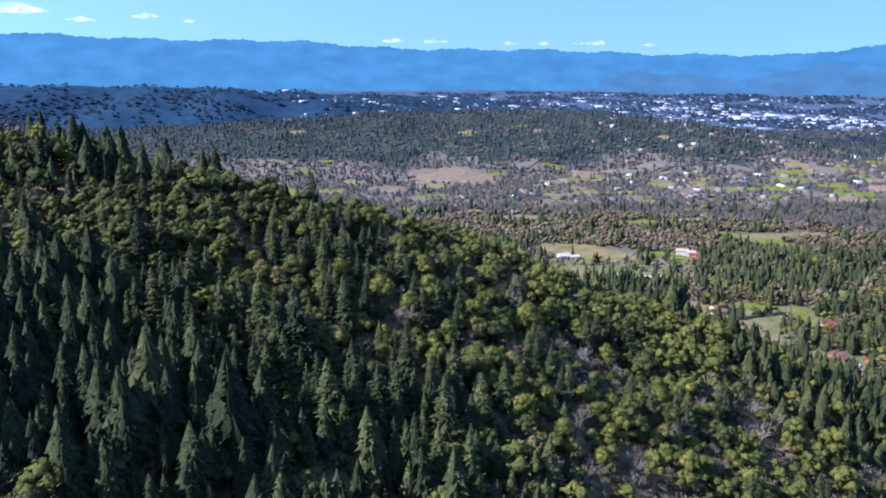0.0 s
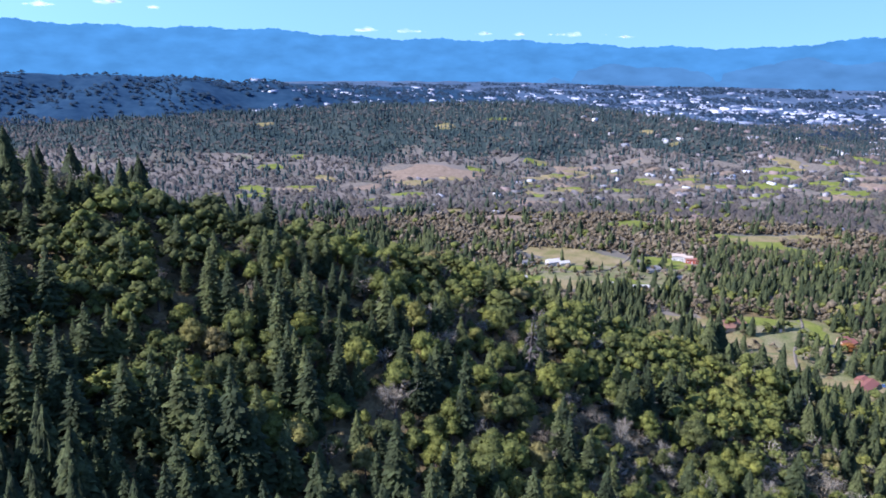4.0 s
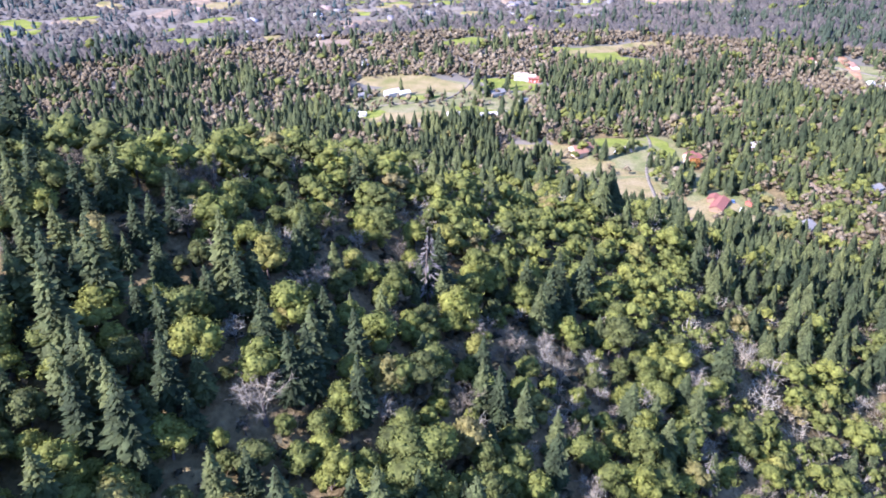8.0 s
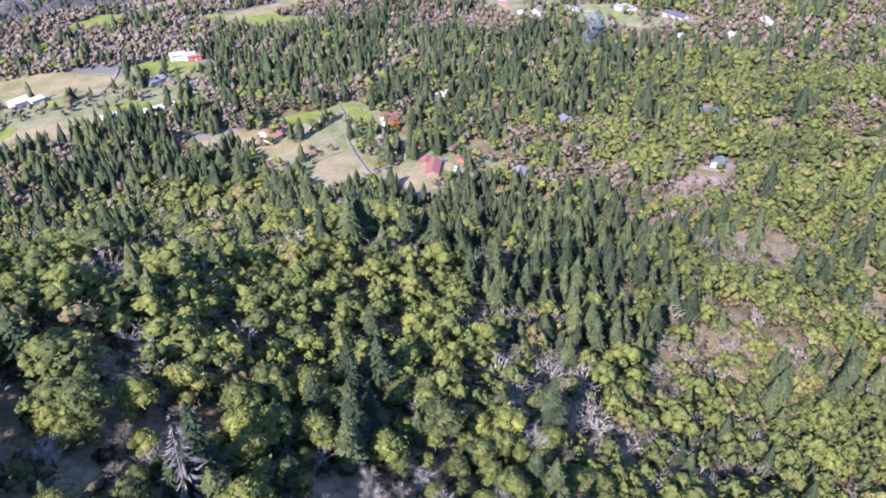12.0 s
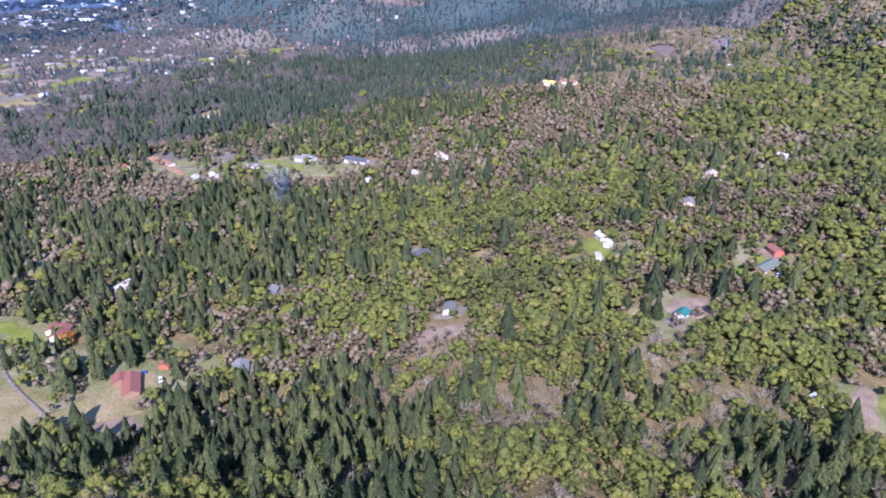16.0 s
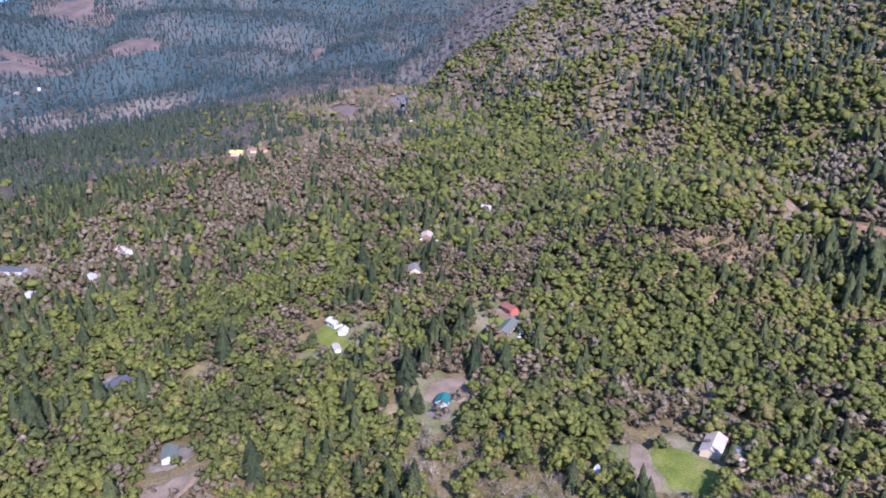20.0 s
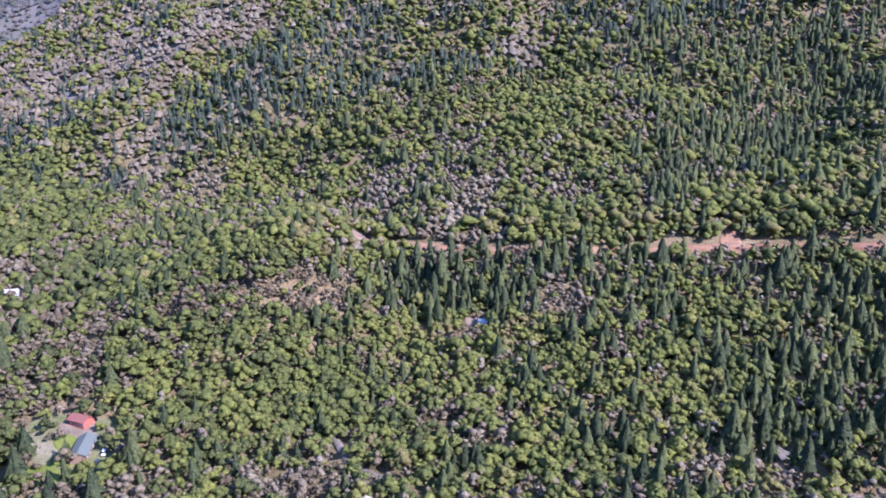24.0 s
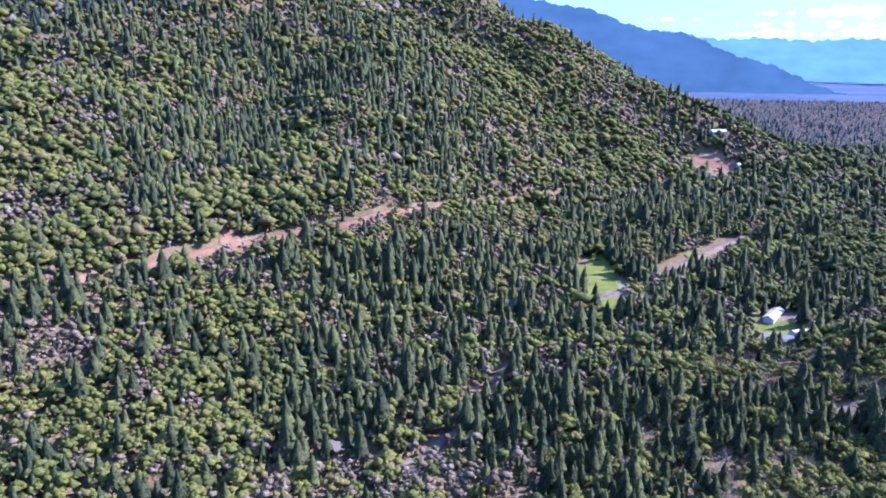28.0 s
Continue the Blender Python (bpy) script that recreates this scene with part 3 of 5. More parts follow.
clearing(402, 131, 9, 7, 0, "grit")
clearing(370, 54, 22, 13, -30, "lawn")
clearing(374, 73, 15, 9, 0, "dirt")
clearing(119, -378, 22, 54, 6, "lawn")
clearing(95, -352, 26, 12, -10, "dirt")
clearing(8, -305, 20, 24, 0, "lawn")
clearing(-2, -330, 15, 13, 0, "dirt")
clearing(10, -190, 16, 9, 0, "dirt")
clearing(-46, -716, 36, 15, 0, "red_dirt")
clearing(-56, -694, 26, 12, 0, "dirt")
clearing(30, -440, 14, 12, 0, "lawn")
clearing(632, -113, 20, 7, 10, "red_dirt")
clearing(615, -140, 30, 9, -25, "dirt")
clearing(800, -80, 26, 13, 0, "red_dirt")
clearing(392, -318, 17, 8, -40, "red_dirt")
clearing(412, 410, 11, 10, 0, "lawn")
clearing(434, 433, 13, 9, 0, "grit")
clearing(338, 394, 13, 9, 0, "grit")
clearing(314, 362, 9, 7, 0, "dirt")
clearing(398, 458, 6, 18, -10, "dirt")
clearing(418, 549, 18, 9, 0, "grit")
clearing(705, 740, 46, 10, 55, "red_dirt")
clearing(720, 590, 30, 10, 70, "lawn")
clearing(730, 500, 30, 9, 75, "grit")
clearing(690, 424, 14, 8, 0, "dirt")
clearing(668, 463, 12, 8, 0, "dirt")
clearing(1030, 345, 36, 14, -20, "dirt")
clearing(693, 144, 15, 11, 0, "dirt")
clearing(674, 150, 13, 8, 0, "lawn")
clearing(621, 160, 12, 8, 0, "dirt")
clearing(753, 82, 16, 8, 0, "lawn")
clearing(930, 850, 60, 26, 0, "pasture")
clearing(475, -130, 9, 8, 0, "dirt")
clearing(273, -146, 10, 6, 0, "grit")
clearing(238, -133, 10, 5, 0, "dirt")
clearing(205, -209, 10, 6, 0, "red_dirt")
clearing(513, 353, 17, 13, 0, "grit")
clearing(470, 905, 70, 20, 0, "pasture")
clearing(300, 980, 50, 22, 0, "lawn")
clearing(120, 1020, 60, 18, 0, "dirt")

# logged slopes of the eastern hills
for x, y, wide, long, turn in ((2110, 792, 52, 120, 12), (2420, 1030, 150, 90, 20), (2173, 313, 26, 70, 80), (1830, 193, 60, 40, 0), (1330, 222, 70, 34, 10), (2040, 992, 45, 130, 25), (1960, 992, 40, 90, 15), (1390, 130, 60, 26, -15), (1486, 1026, 120, 40, 20)):
    clearing(x, y, wide, long, turn, "logged")
# small fields, lawns and bare lots between the groves of the far valley
lots = random.Random(31)
while len(CLEARINGS) < 299:
    x, y = lots.uniform(-350, 1900), lots.triangular(960, 2300, 1250)
    hill = float(ridge(x, y, NORTH_HILL, 0.28, 160))
    if hill > 30 and lots.random() < 0.94 or x < 250 and lots.random() < 0.5 or math.hypot(x, y) > 1950:
        continue
    wide = lots.uniform(11, 34) * (1.25 if x > 500 else 1.0)
    clearing(x, y, wide, wide * lots.uniform(0.4, 0.8), lots.uniform(-40, 40), lots.choice(("lawn", "lawn", "pasture", "dirt", "grit")))

ROADS = []


def road(name, width, kind, label, *points):
    ROADS.append((name, width, kind, label, points))


road("road_cut", 5.5, "red_dirt", "orange earth road cut along the foot of the mountain",
     (640, -125), (600, -150), (557, -170), (500, -205), (450, -250), (424, -278), (409, -294), (390, -314), (367, -332), (346, -350), (315, -367), (285, -401), (260, -428), (214, -499), (164, -543), (135, -567), (115, -580))
road("road_valley", 6, "dirt", "pale country road down the valley",
     (62, -408), (51, -418), (13, -460), (-10, -481))
road("lane_valley", 4.2, "dirt", "pale country lane between the valley firs",
     (-10, -481), (-41, -510), (-80, -600), (-110, -700), (-190, -820))
road("lane_meadow", 4.2, "grit", "gravel lane along the meadow",
     (150, -330), (95, -375), (62, -408))
road("driveway_farm", 2.4, "grit", "pale gravel drive across the pastures",
     (345, 610), (338, 590), (318, 560), (303, 540), (285, 505), (270, 470))
road("driveway_meadow", 2.6, "grit", "pale gravel drive between meadow and lawn",
     (120, 770), (160, 762), (200, 765), (232, 800), (262, 850), (290, 900))
road("road_ridge", 4, "red_dirt", "orange earth track on the shoulder",
     (860, -100), (800, -85), (740, -95), (690, -112), (640, -125))
road("track_south", 5, "dirt", "earth track between the firs",
     (300, -150), (273, -146), (238, -133), (215, -170), (205, -209), (180, -260), (145, -290))
road("driveway_home", 4, "grit", "pale drive above the long house",
     (372, 20), (395, 10), (420, 15), (450, 5))
road("lane_east", 4.5, "grit", "pale lane past the valley houses",
     (650, 830), (690, 740), (712, 640), (728, 560), (728, 480), (745, 400), (800, 330))


# half-open ground about the fields, where few trees stand: centre, half sizes
SPARSE = ((200, 755, 125, 62), (300, 545, 80, 70), (320, 440, 55, 35), (705, 640, 60, 190), (530, 215, 40, 30), (530, 110, 40, 25), (375, 55, 34, 30), (445, 165, 30, 28), (1030, 340, 60, 40), (415, 295, 34, 18))


def sparse(x, y):
    return np.maximum.reduce([np.clip(1.5 - 1.2 * ((x - cx) / rx) ** 2 - 1.2 * ((y - cy) / ry) ** 2, 0, 1) for cx, cy, rx, ry in SPARSE])


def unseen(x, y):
    """Ground hidden behind the crests from the camera's path; its trees are left out."""
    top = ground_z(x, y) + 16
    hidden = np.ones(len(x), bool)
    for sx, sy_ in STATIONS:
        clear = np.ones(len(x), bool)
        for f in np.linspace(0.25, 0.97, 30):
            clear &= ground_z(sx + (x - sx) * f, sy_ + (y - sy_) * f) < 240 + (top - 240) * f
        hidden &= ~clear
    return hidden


def cleared(x, y, margin=0.0):
    out = np.zeros(np.shape(x), bool)
    for cx, cy, rx, ry, turn, kind in CLEARINGS:
        if kind == "grassland":
            continue
        if kind == "logged":
            rx, ry = 0.72 * rx, 0.72 * ry
        c, s = math.cos(radians(turn)), math.sin(radians(turn))
        a, b = (x - cx) * c + (y - cy) * s, -(x - cx) * s + (y - cy) * c
        out |= (a / (rx + margin)) ** 2 + (b / (ry + margin)) ** 2 < 1
    for _, width, _, _, points in ROADS:
        for (ax, ay), (bx, by) in zip(points, points[1:]):
            s = np.clip(((x - ax) * (bx - ax) + (y - ay) * (by - ay)) / ((bx - ax) ** 2 + (by - ay) ** 2), 0, 1)
            out |= np.hypot(x - ax - s * (bx - ax), y - ay - s * (by - ay)) < width * {5.5: 1.0, 6: 2.2}.get(width, 0.5) + 0.6 * margin
    return out


# points along the camera's path, by which trees are dropped and coarsened
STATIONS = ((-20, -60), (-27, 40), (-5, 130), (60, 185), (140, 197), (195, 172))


def nearness(x, y):
    return np.minimum.reduce([np.hypot(x - a, y - b) for a, b in STATIONS])


def scatter(x0, x1, y0, y1, step):
    nx, ny = int((x1 - x0) / step), int((y1 - y0) / step)
    x, y = np.meshgrid(np.arange(nx), np.arange(ny))
    x = x0 + (x.ravel() + rng.uniform(0, 1, nx * ny)) * step
    y = y0 + (y.ravel() + rng.uniform(0, 1, nx * ny)) * step
    return x, y


def in_view(x, y):
    """The land that the flight looks out over; the back of the massif stays bare."""
    yaw = np.degrees(np.arctan2(x - 60, y - 60)) % 360
    return (yaw < 232) | (yaw > 300) | (x > -340) & (y > -60)


class Stands:
    """Where one kind of tree holds the ground: centre, half width across and along a heading, heading, weight."""
    def __init__(self):
        self.rows = []

    def add(self, x, y, across, along, yaw, weight=1.0):
        self.rows.append((x, y, across, along, radians(yaw), weight))

    def share(self, x, y):
        out = np.zeros(len(x))
        for cx, cy, ra, rb, yaw, w in self.rows:
            a = ((x - cx) * math.cos(yaw) - (y - cy) * math.sin(yaw)) / ra
            b = ((x - cx) * math.sin(yaw) + (y - cy) * math.cos(yaw)) / rb
            out = np.maximum(out, w * np.exp(-(a * a + b * b) ** 2 * 0.8))
        return out


firs, oaks, bares = Stands(), Stands(), Stands()
firs.add(150, 1850, 1100, 420, 0)
firs.add(1560, 900, 260, 260, 0, 0.45)
firs.add(2400, 700, 700, 1000, 0, 0.85)
firs.add(-60, -1300, 700, 500, 0, 0.3)
firs.add(80, -420, 170, 170, 0, 0.6)
firs.add(420, -120, 90, 60, 0, 0.6)
firs.add(-118, 106, 46, 44, 0, 1.1)
firs.add(562, -644, 183, 91, 154, 0.65)
firs.add(434, -457, 110, 93, 157, 0.85)
firs.add(297, -189, 57, 74, 160, 0.9)
firs.add(429, -230, 59, 31, 148, 0.65)
firs.add(871, -331, 66, 66, 124, 0.65)
bares.add(640, -250, 130, 80, 0, 0.7)
bares.add(40, 178, 32, 22, 0, 1.1)
oaks.add(415, -110, 70, 60, 0, 0.6)
bares.add(450, 1080, 700, 330, 0, 0.75)
bares.add(1150, 1250, 500, 400, 0, 0.6)
bares.add(1000, 300, 230, 260, 0, 0.4)
bares.add(1500, -50, 300, 300, 0, 0.4)
bares.add(830, 200, 280, 330, 0, 0.42)
bares.add(330, -60, 160, 110, 0, 0.3)
firs.add(850, 380, 330, 300, 0, 0.28)
firs.add(-129, 122, 26, 22, -30)
firs.add(-108, 104, 20, 20, -27)
firs.add(-114, 85, 20, 13, -31)
firs.add(-68, 195, 15, 13, -10)
firs.add(-17, 123, 23, 13, 1)
firs.add(-33, 139, 12, 15, -4)
firs.add(-175, 204, 30, 15, -29)
firs.add(272, 457, 75, 120, 29)
firs.add(-71, 185, 12, 12, -15)
firs.add(-60, 167, 9, 9, -13)
firs.add(-49, 158, 9, 9, -9)
firs.add(-32, 191, 9, 15, -2)
firs.add(-15, 211, 9, 9, 4)
firs.add(283, 496, 44, 56, 33)
firs.add(108, 704, 136, 68, 11)
firs.add(-33, 193, 9, 11, -4)
firs.add(-21, 207, 9, 9, 1)
firs.add(-48, 186, 9, 10, -12)
firs.add(-40, 175, 9, 9, -8)
firs.add(-24, 163, 9, 9, 1)
firs.add(-47, 160, 9, 9, -15)
firs.add(162, 259, 24, 38, 45)
firs.add(270, 290, 43, 69, 54)
firs.add(178, 226, 24, 23, 53)
firs.add(139, 592, 85, 43, 17)
firs.add(-76, 852, 92, 86, -4)
firs.add(159, 589, 97, 49, 20)
firs.add(166, 692, 28, 27, 17)
firs.add(225, 631, 35, 21, 25)
firs.add(337, 459, 26, 31, 46)
firs.add(217, 322, 28, 44, 48)
firs.add(201, 259, 19, 30, 56)
firs.add(233, 248, 19, 30, 62)
firs.add(148, 225, 10, 17, 56)
firs.add(45, 211, 9, 9, 31)
firs.add(57, 207, 9, 9, 37)
firs.add(385, 729, 84, 108, 33)
firs.add(455, 539, 58, 92, 48)
firs.add(594, 550, 69, 93, 54)
firs.add(507, 641, 30, 48, 45)
firs.add(372, 491, 42, 40, 46)
firs.add(576, 451, 69, 65, 63)
firs.add(480, 454, 40, 42, 57)
firs.add(307, 285, 55, 32, 67)
firs.add(271, 308, 36, 31, 59)
firs.add(309, 137, 51, 26, 99)
firs.add(958, 845, 176, 142, 54)
firs.add(1246, 1200, 245, 136, 49)
firs.add(1492, 849, 100, 161, 65)
firs.add(1865, 491, 147, 235, 80)
firs.add(1637, 81, 73, 117, 94)
firs.add(1241, -66, 95, 48, 102)
firs.add(907, 505, 85, 94, 69)
firs.add(601, 541, 77, 39, 57)
firs.add(708, 794, 42, 47, 47)
firs.add(583, 412, 45, 57, 66)
firs.add(991, -217, 138, 69, 115)
firs.add(1242, -36, 91, 46, 101)
firs.add(532, -131, 34, 36, 127)
firs.add(1447, 266, 42, 67, 87)
firs.add(1462, 643, 168, 234, 72)
firs.add(1071, 36, 30, 49, 99)
firs.add(1784, 116, 104, 166, 93)
firs.add(491, -163, 37, 28, 138)
firs.add(991, -312, 90, 45, 122)
firs.add(972, -395, 62, 31, 126)
firs.add(500, -583, 52, 51, 157)
firs.add(445, -731, 75, 38, 163)
firs.add(468, -413, 42, 45, 154)
firs.add(322, -272, 34, 38, 162)
firs.add(249, -320, 61, 32, 171)
firs.add(209, -195, 42, 57, 175)
firs.add(268, -198, 31, 30, 166)
firs.add(259, -531, 57, 43, 173)
firs.add(315, -595, 93, 76, 170)
firs.add(819, -411, 42, 35, 133)
firs.add(393, -226, 37, 20, 152)
firs.add(213, -361, 70, 47, 178)
firs.add(190, -239, 79, 44, -179)
firs.add(132, -172, 67, 55, -169)
firs.add(190, -154, 38, 41, -179)
firs.add(-15, -599, 75, 80, -165)
firs.add(467, -600, 76, 56, 161)
firs.add(461, -344, 27, 36, 153)
firs.add(319, -292, 56, 38, 165)
firs.add(100, -472, 30, 49, -172)
firs.add(-36, -363, 27, 44, -156)
firs.add(46, -191, 37, 22, -157)
firs.add(442, -720, 43, 39, 164)
firs.add(266, -596, 48, 60, 175)
oaks.add(-132, 179, 38, 19, -24)
oaks.add(-79, 145, 21, 23, -16)
oaks.add(-73, 115, 15, 12, -16)
oaks.add(3, 262, 25, 40, 4)
oaks.add(87, 262, 27, 24, 18)
oaks.add(-45, 107, 14, 10, -8)
oaks.add(39, 231, 24, 24, 11)
oaks.add(-100, 212, 16, 9, -21)
oaks.add(-91, 165, 12, 16, -24)
oaks.add(-71, 153, 9, 10, -19)
oaks.add(-11, 241, 21, 10, 4)
oaks.add(98, 257, 25, 27, 28)
oaks.add(4, 173, 9, 9, 12)
oaks.add(0, 235, 17, 10, 9)
oaks.add(-29, 220, 14, 11, -2)
oaks.add(84, 243, 20, 24, 33)
oaks.add(33, 211, 9, 15, 23)
oaks.add(4, 175, 10, 9, 16)
oaks.add(32, 181, 9, 9, 28)
oaks.add(6, 163, 9, 9, 19)
oaks.add(-17, 155, 9, 9, 5)
oaks.add(48, 156, 9, 9, 41)
oaks.add(86, 196, 10, 13, 42)
oaks.add(103, 177, 9, 15, 51)
oaks.add(123, 161, 13, 15, 59)
oaks.add(147, 522, 85, 42, 21)
oaks.add(70, 247, 17, 15, 32)
oaks.add(97, 246, 13, 21, 40)
oaks.add(103, 266, 17, 10, 37)
oaks.add(107, 226, 9, 14, 47)
oaks.add(10, 233, 9, 9, 9)
oaks.add(26, 207, 9, 9, 22)
oaks.add(147, 197, 13, 22, 64)
oaks.add(444, 241, 55, 54, 75)
oaks.add(560, 378, 73, 64, 66)
oaks.add(287, 181, 24, 28, 78)
oaks.add(210, 151, 17, 25, 82)
oaks.add(97, 184, 9, 10, 59)
oaks.add(458, 283, 66, 49, 76)
oaks.add(369, 230, 38, 23, 81)
oaks.add(424, 348, 32, 34, 66)
oaks.add(966, 59, 93, 124, 97)
oaks.add(419, 129, 29, 38, 98)
oaks.add(598, 270, 65, 38, 80)
oaks.add(522, 52, 46, 51, 105)
oaks.add(280, 226, 13, 20, 78)
oaks.add(1145, -18, 88, 78, 100)
oaks.add(527, 11, 55, 35, 113)
oaks.add(709, 18, 39, 63, 106)
oaks.add(447, 244, 27, 35, 82)
oaks.add(455, 290, 29, 31, 75)
oaks.add(401, 102, 25, 25, 107)
oaks.add(424, -13, 30, 32, 123)
oaks.add(671, 209, 44, 50, 89)
oaks.add(852, 133, 47, 47, 95)
oaks.add(585, 316, 47, 38, 76)
oaks.add(603, -60, 35, 26, 117)
oaks.add(1066, -41, 47, 76, 104)
oaks.add(559, 19, 50, 25, 114)
oaks.add(876, -239, 97, 49, 121)
oaks.add(400, -135, 25, 21, 145)
oaks.add(483, 2, 57, 28, 121)
oaks.add(344, -56, 35, 21, 145)
oaks.add(332, -186, 26, 23, 157)
oaks.add(645, -61, 41, 48, 118)
oaks.add(393, -368, 56, 32, 158)
oaks.add(660, -402, 72, 90, 141)
oaks.add(485, -279, 26, 32, 146)
oaks.add(380, -462, 37, 47, 162)
oaks.add(506, -74, 27, 22, 128)
oaks.add(358, -138, 54, 30, 152)
oaks.add(347, -233, 33, 33, 159)
oaks.add(383, -388, 46, 26, 161)
oaks.add(96, -686, 68, 58, -173)
oaks.add(197, -773, 89, 51, 180)
oaks.add(469, -263, 60, 30, 148)
oaks.add(81, -243, 27, 19, -164)
oaks.add(-106, -439, 32, 51, -154)
oaks.add(560, -388, 42, 54, 147)
oaks.add(166, -491, 62, 31, -177)
bares.add(37, 160, 18, 20, 14)
bares.add(9, 185, 12, 17, 6)
bares.add(-8, 186, 10, 9, 6)
bares.add(21, 175, 11, 14, 17)
bares.add(33, 167, 11, 12, 31)
bares.add(-3, 184, 9, 9, 11)
bares.add(-28, 230, 15, 9, -1)
bares.add(178, 195, 13, 17, 59)
bares.add(-31, 169, 9, 9, -4)
bares.add(-40, 632, 55, 88, -2)
bares.add(23, 234, 9, 9, 16)
bares.add(24, 220, 9, 9, 18)
bares.add(99, 193, 9, 9, 56)
bares.add(200, 201, 11, 15, 69)
bares.add(203, 174, 9, 12, 76)
bares.add(322, 234, 22, 30, 71)
bares.add(371, 316, 43, 22, 63)
bares.add(695, 452, 122, 61, 65)
bares.add(52, 402, 22, 35, 12)
bares.add(862, 316, 96, 85, 80)
bares.add(1005, 194, 74, 65, 89)
bares.add(1581, 1070, 112, 131, 60)
bares.add(1480, 261, 87, 139, 87)
bares.add(1323, 166, 70, 91, 91)
bares.add(359, 353, 33, 17, 60)
bares.add(394, 174, 16, 17, 91)
bares.add(318, 221, 17, 19, 81)
bares.add(1495, 1313, 174, 139, 52)
bares.add(1057, -84, 74, 56, 105)
bares.add(359, 120, 15, 11, 101)
bares.add(738, 352, 55, 34, 76)
bares.add(629, 701, 73, 48, 48)
bares.add(945, 225, 99, 106, 88)
bares.add(1442, 185, 103, 164, 90)
bares.add(1284, -117, 172, 86, 105)
bares.add(560, -42, 24, 19, 117)
bares.add(921, -144, 70, 41, 112)
bares.add(695, -226, 46, 66, 125)
bares.add(393, -38, 23, 23, 129)
bares.add(485, 181, 18, 20, 92)
bares.add(793, 303, 66, 42, 81)
bares.add(1016, -140, 76, 38, 110)
bares.add(670, -237, 67, 42, 131)
bares.add(668, -324, 34, 48, 136)
bares.add(572, -43, 44, 22, 120)
bares.add(402, -39, 13, 20, 135)
bares.add(270, -116, 15, 20, 162)
bares.add(700, -27, 26, 42, 112)
bares.add(1158, -286, 103, 51, 116)
bares.add(572, -160, 42, 21, 131)
bares.add(449, -179, 11, 11, 143)
bares.add(562, -418, 32, 38, 148)
bares.add(443, -174, 26, 17, 144)
bares.add(286, -138, 15, 16, 163)
bares.add(182, -540, 33, 18, -179)
bares.add(109, -280, 21, 27, -169)
bares.add(392, -112, 16, 10, 145)
bares.add(57, -746, 43, 32, -171)


def near_spur(x, y):
    return (y > 40) & (y < 330) & (x > -250) & (x < 260)


def kinds(x, y):
    """0 fir, 1 leafy oak, 2 bare oak, -1 open, by stand and chance."""
    n = len(x)
    fir = 1.0 * waves(x, y, 150, 21) + 0.8 * waves(x, y, 48, 22) + 3.1 * firs.share(x, y) - 0.8
    oak = 0.7 + 2.0 * oaks.share(x, y) - 1.7 * np.clip((y - 540) / 160, 0, 1) - 1.2 * np.clip((x - 720) / 250, 0, 1) * (y > 120)
    fir = fir + np.clip((y - 540) / 160, 0, 1) * (0.5 + 0.7 * waves(x, y, 75, 26)) * (y < 1300)
    bare = 1.15 * waves(x, y, 110, 23) + 1.1 * waves(x, y, 36, 24) + 1.9 * bares.share(x, y) + np.where(near_spur(x, y), 0.4, np.where(y < 0, 0.25, 0.55))
    fir = np.where(near_spur(x, y), np.minimum(fir, np.where(y > 135, 1.5, 2.1)), np.minimum(fir, np.where(y < -60, 1.05, np.where(x > 1550, 3.0, 1.1))))
    k = np.argmax(np.stack([fir, oak, bare]) + rng.gumbel(0, 0.75, (3, n)), 0)
    thin = np.clip(0.02 + 0.08 * waves(x, y, 70, 31), 0, 0.3)
    k[rng.uniform(0, 1, n) < thin] = -1
    return k


def forest(name, kind, x, y, size, shapes, mat, label, category, squash=1.0):
    """One joined stand of trees of one kind."""
    z = height(x, y)
    pick = rng.integers(0, len(shapes), len(x))
    turn = rng.uniform(0, 6.283, len(x))
    # west spur tinted darker, partly for its shade; east duller, south brighter
    tint_of = np.clip(rng.normal(0.5, 0.24, len(x)) + 0.18 * waves(x, y, 120, 41) - 0.12 * np.clip((x - 330) / 200, 0, 1) * (y > -60) - 0.28 * np.clip((-10 - x) / 60, 0, 1) + 0.12 * (y < -60), 0, 1)
    vs, fs, ts, base = [], [], [], 0
    for k, (v, f) in enumerate(shapes):
        i = np.nonzero(pick == k)[0]
        if not len(i):
            continue
        c, s = np.cos(turn[i])[:, None], np.sin(turn[i])[:, None]
        h, w = size[i][:, None], size[i][:, None] * squash * rng.uniform(0.85, 1.2, (len(i), 1))
        p = np.stack([(v[:, 0] * c - v[:, 1] * s) * w + x[i][:, None], (v[:, 0] * s + v[:, 1] * c) * w + y[i][:, None], v[:, 2] * h + z[i][:, None]], -1)
        vs.append(p.reshape(-1, 3))
        fs.append((f[None] + base + (np.arange(len(i)) * len(v))[:, None, None]).reshape(-1, 3))
        ts.append(np.repeat(tint_of[i], len(v)))
        base += len(i) * len(v)
    mesh = mesh_from(name, np.concatenate(vs), np.concatenate(fs), np.concatenate(ts), kind != 0)
    mesh.materials.append(mat)
    return tagged(new(name, mesh), label, category, kind="stuff")


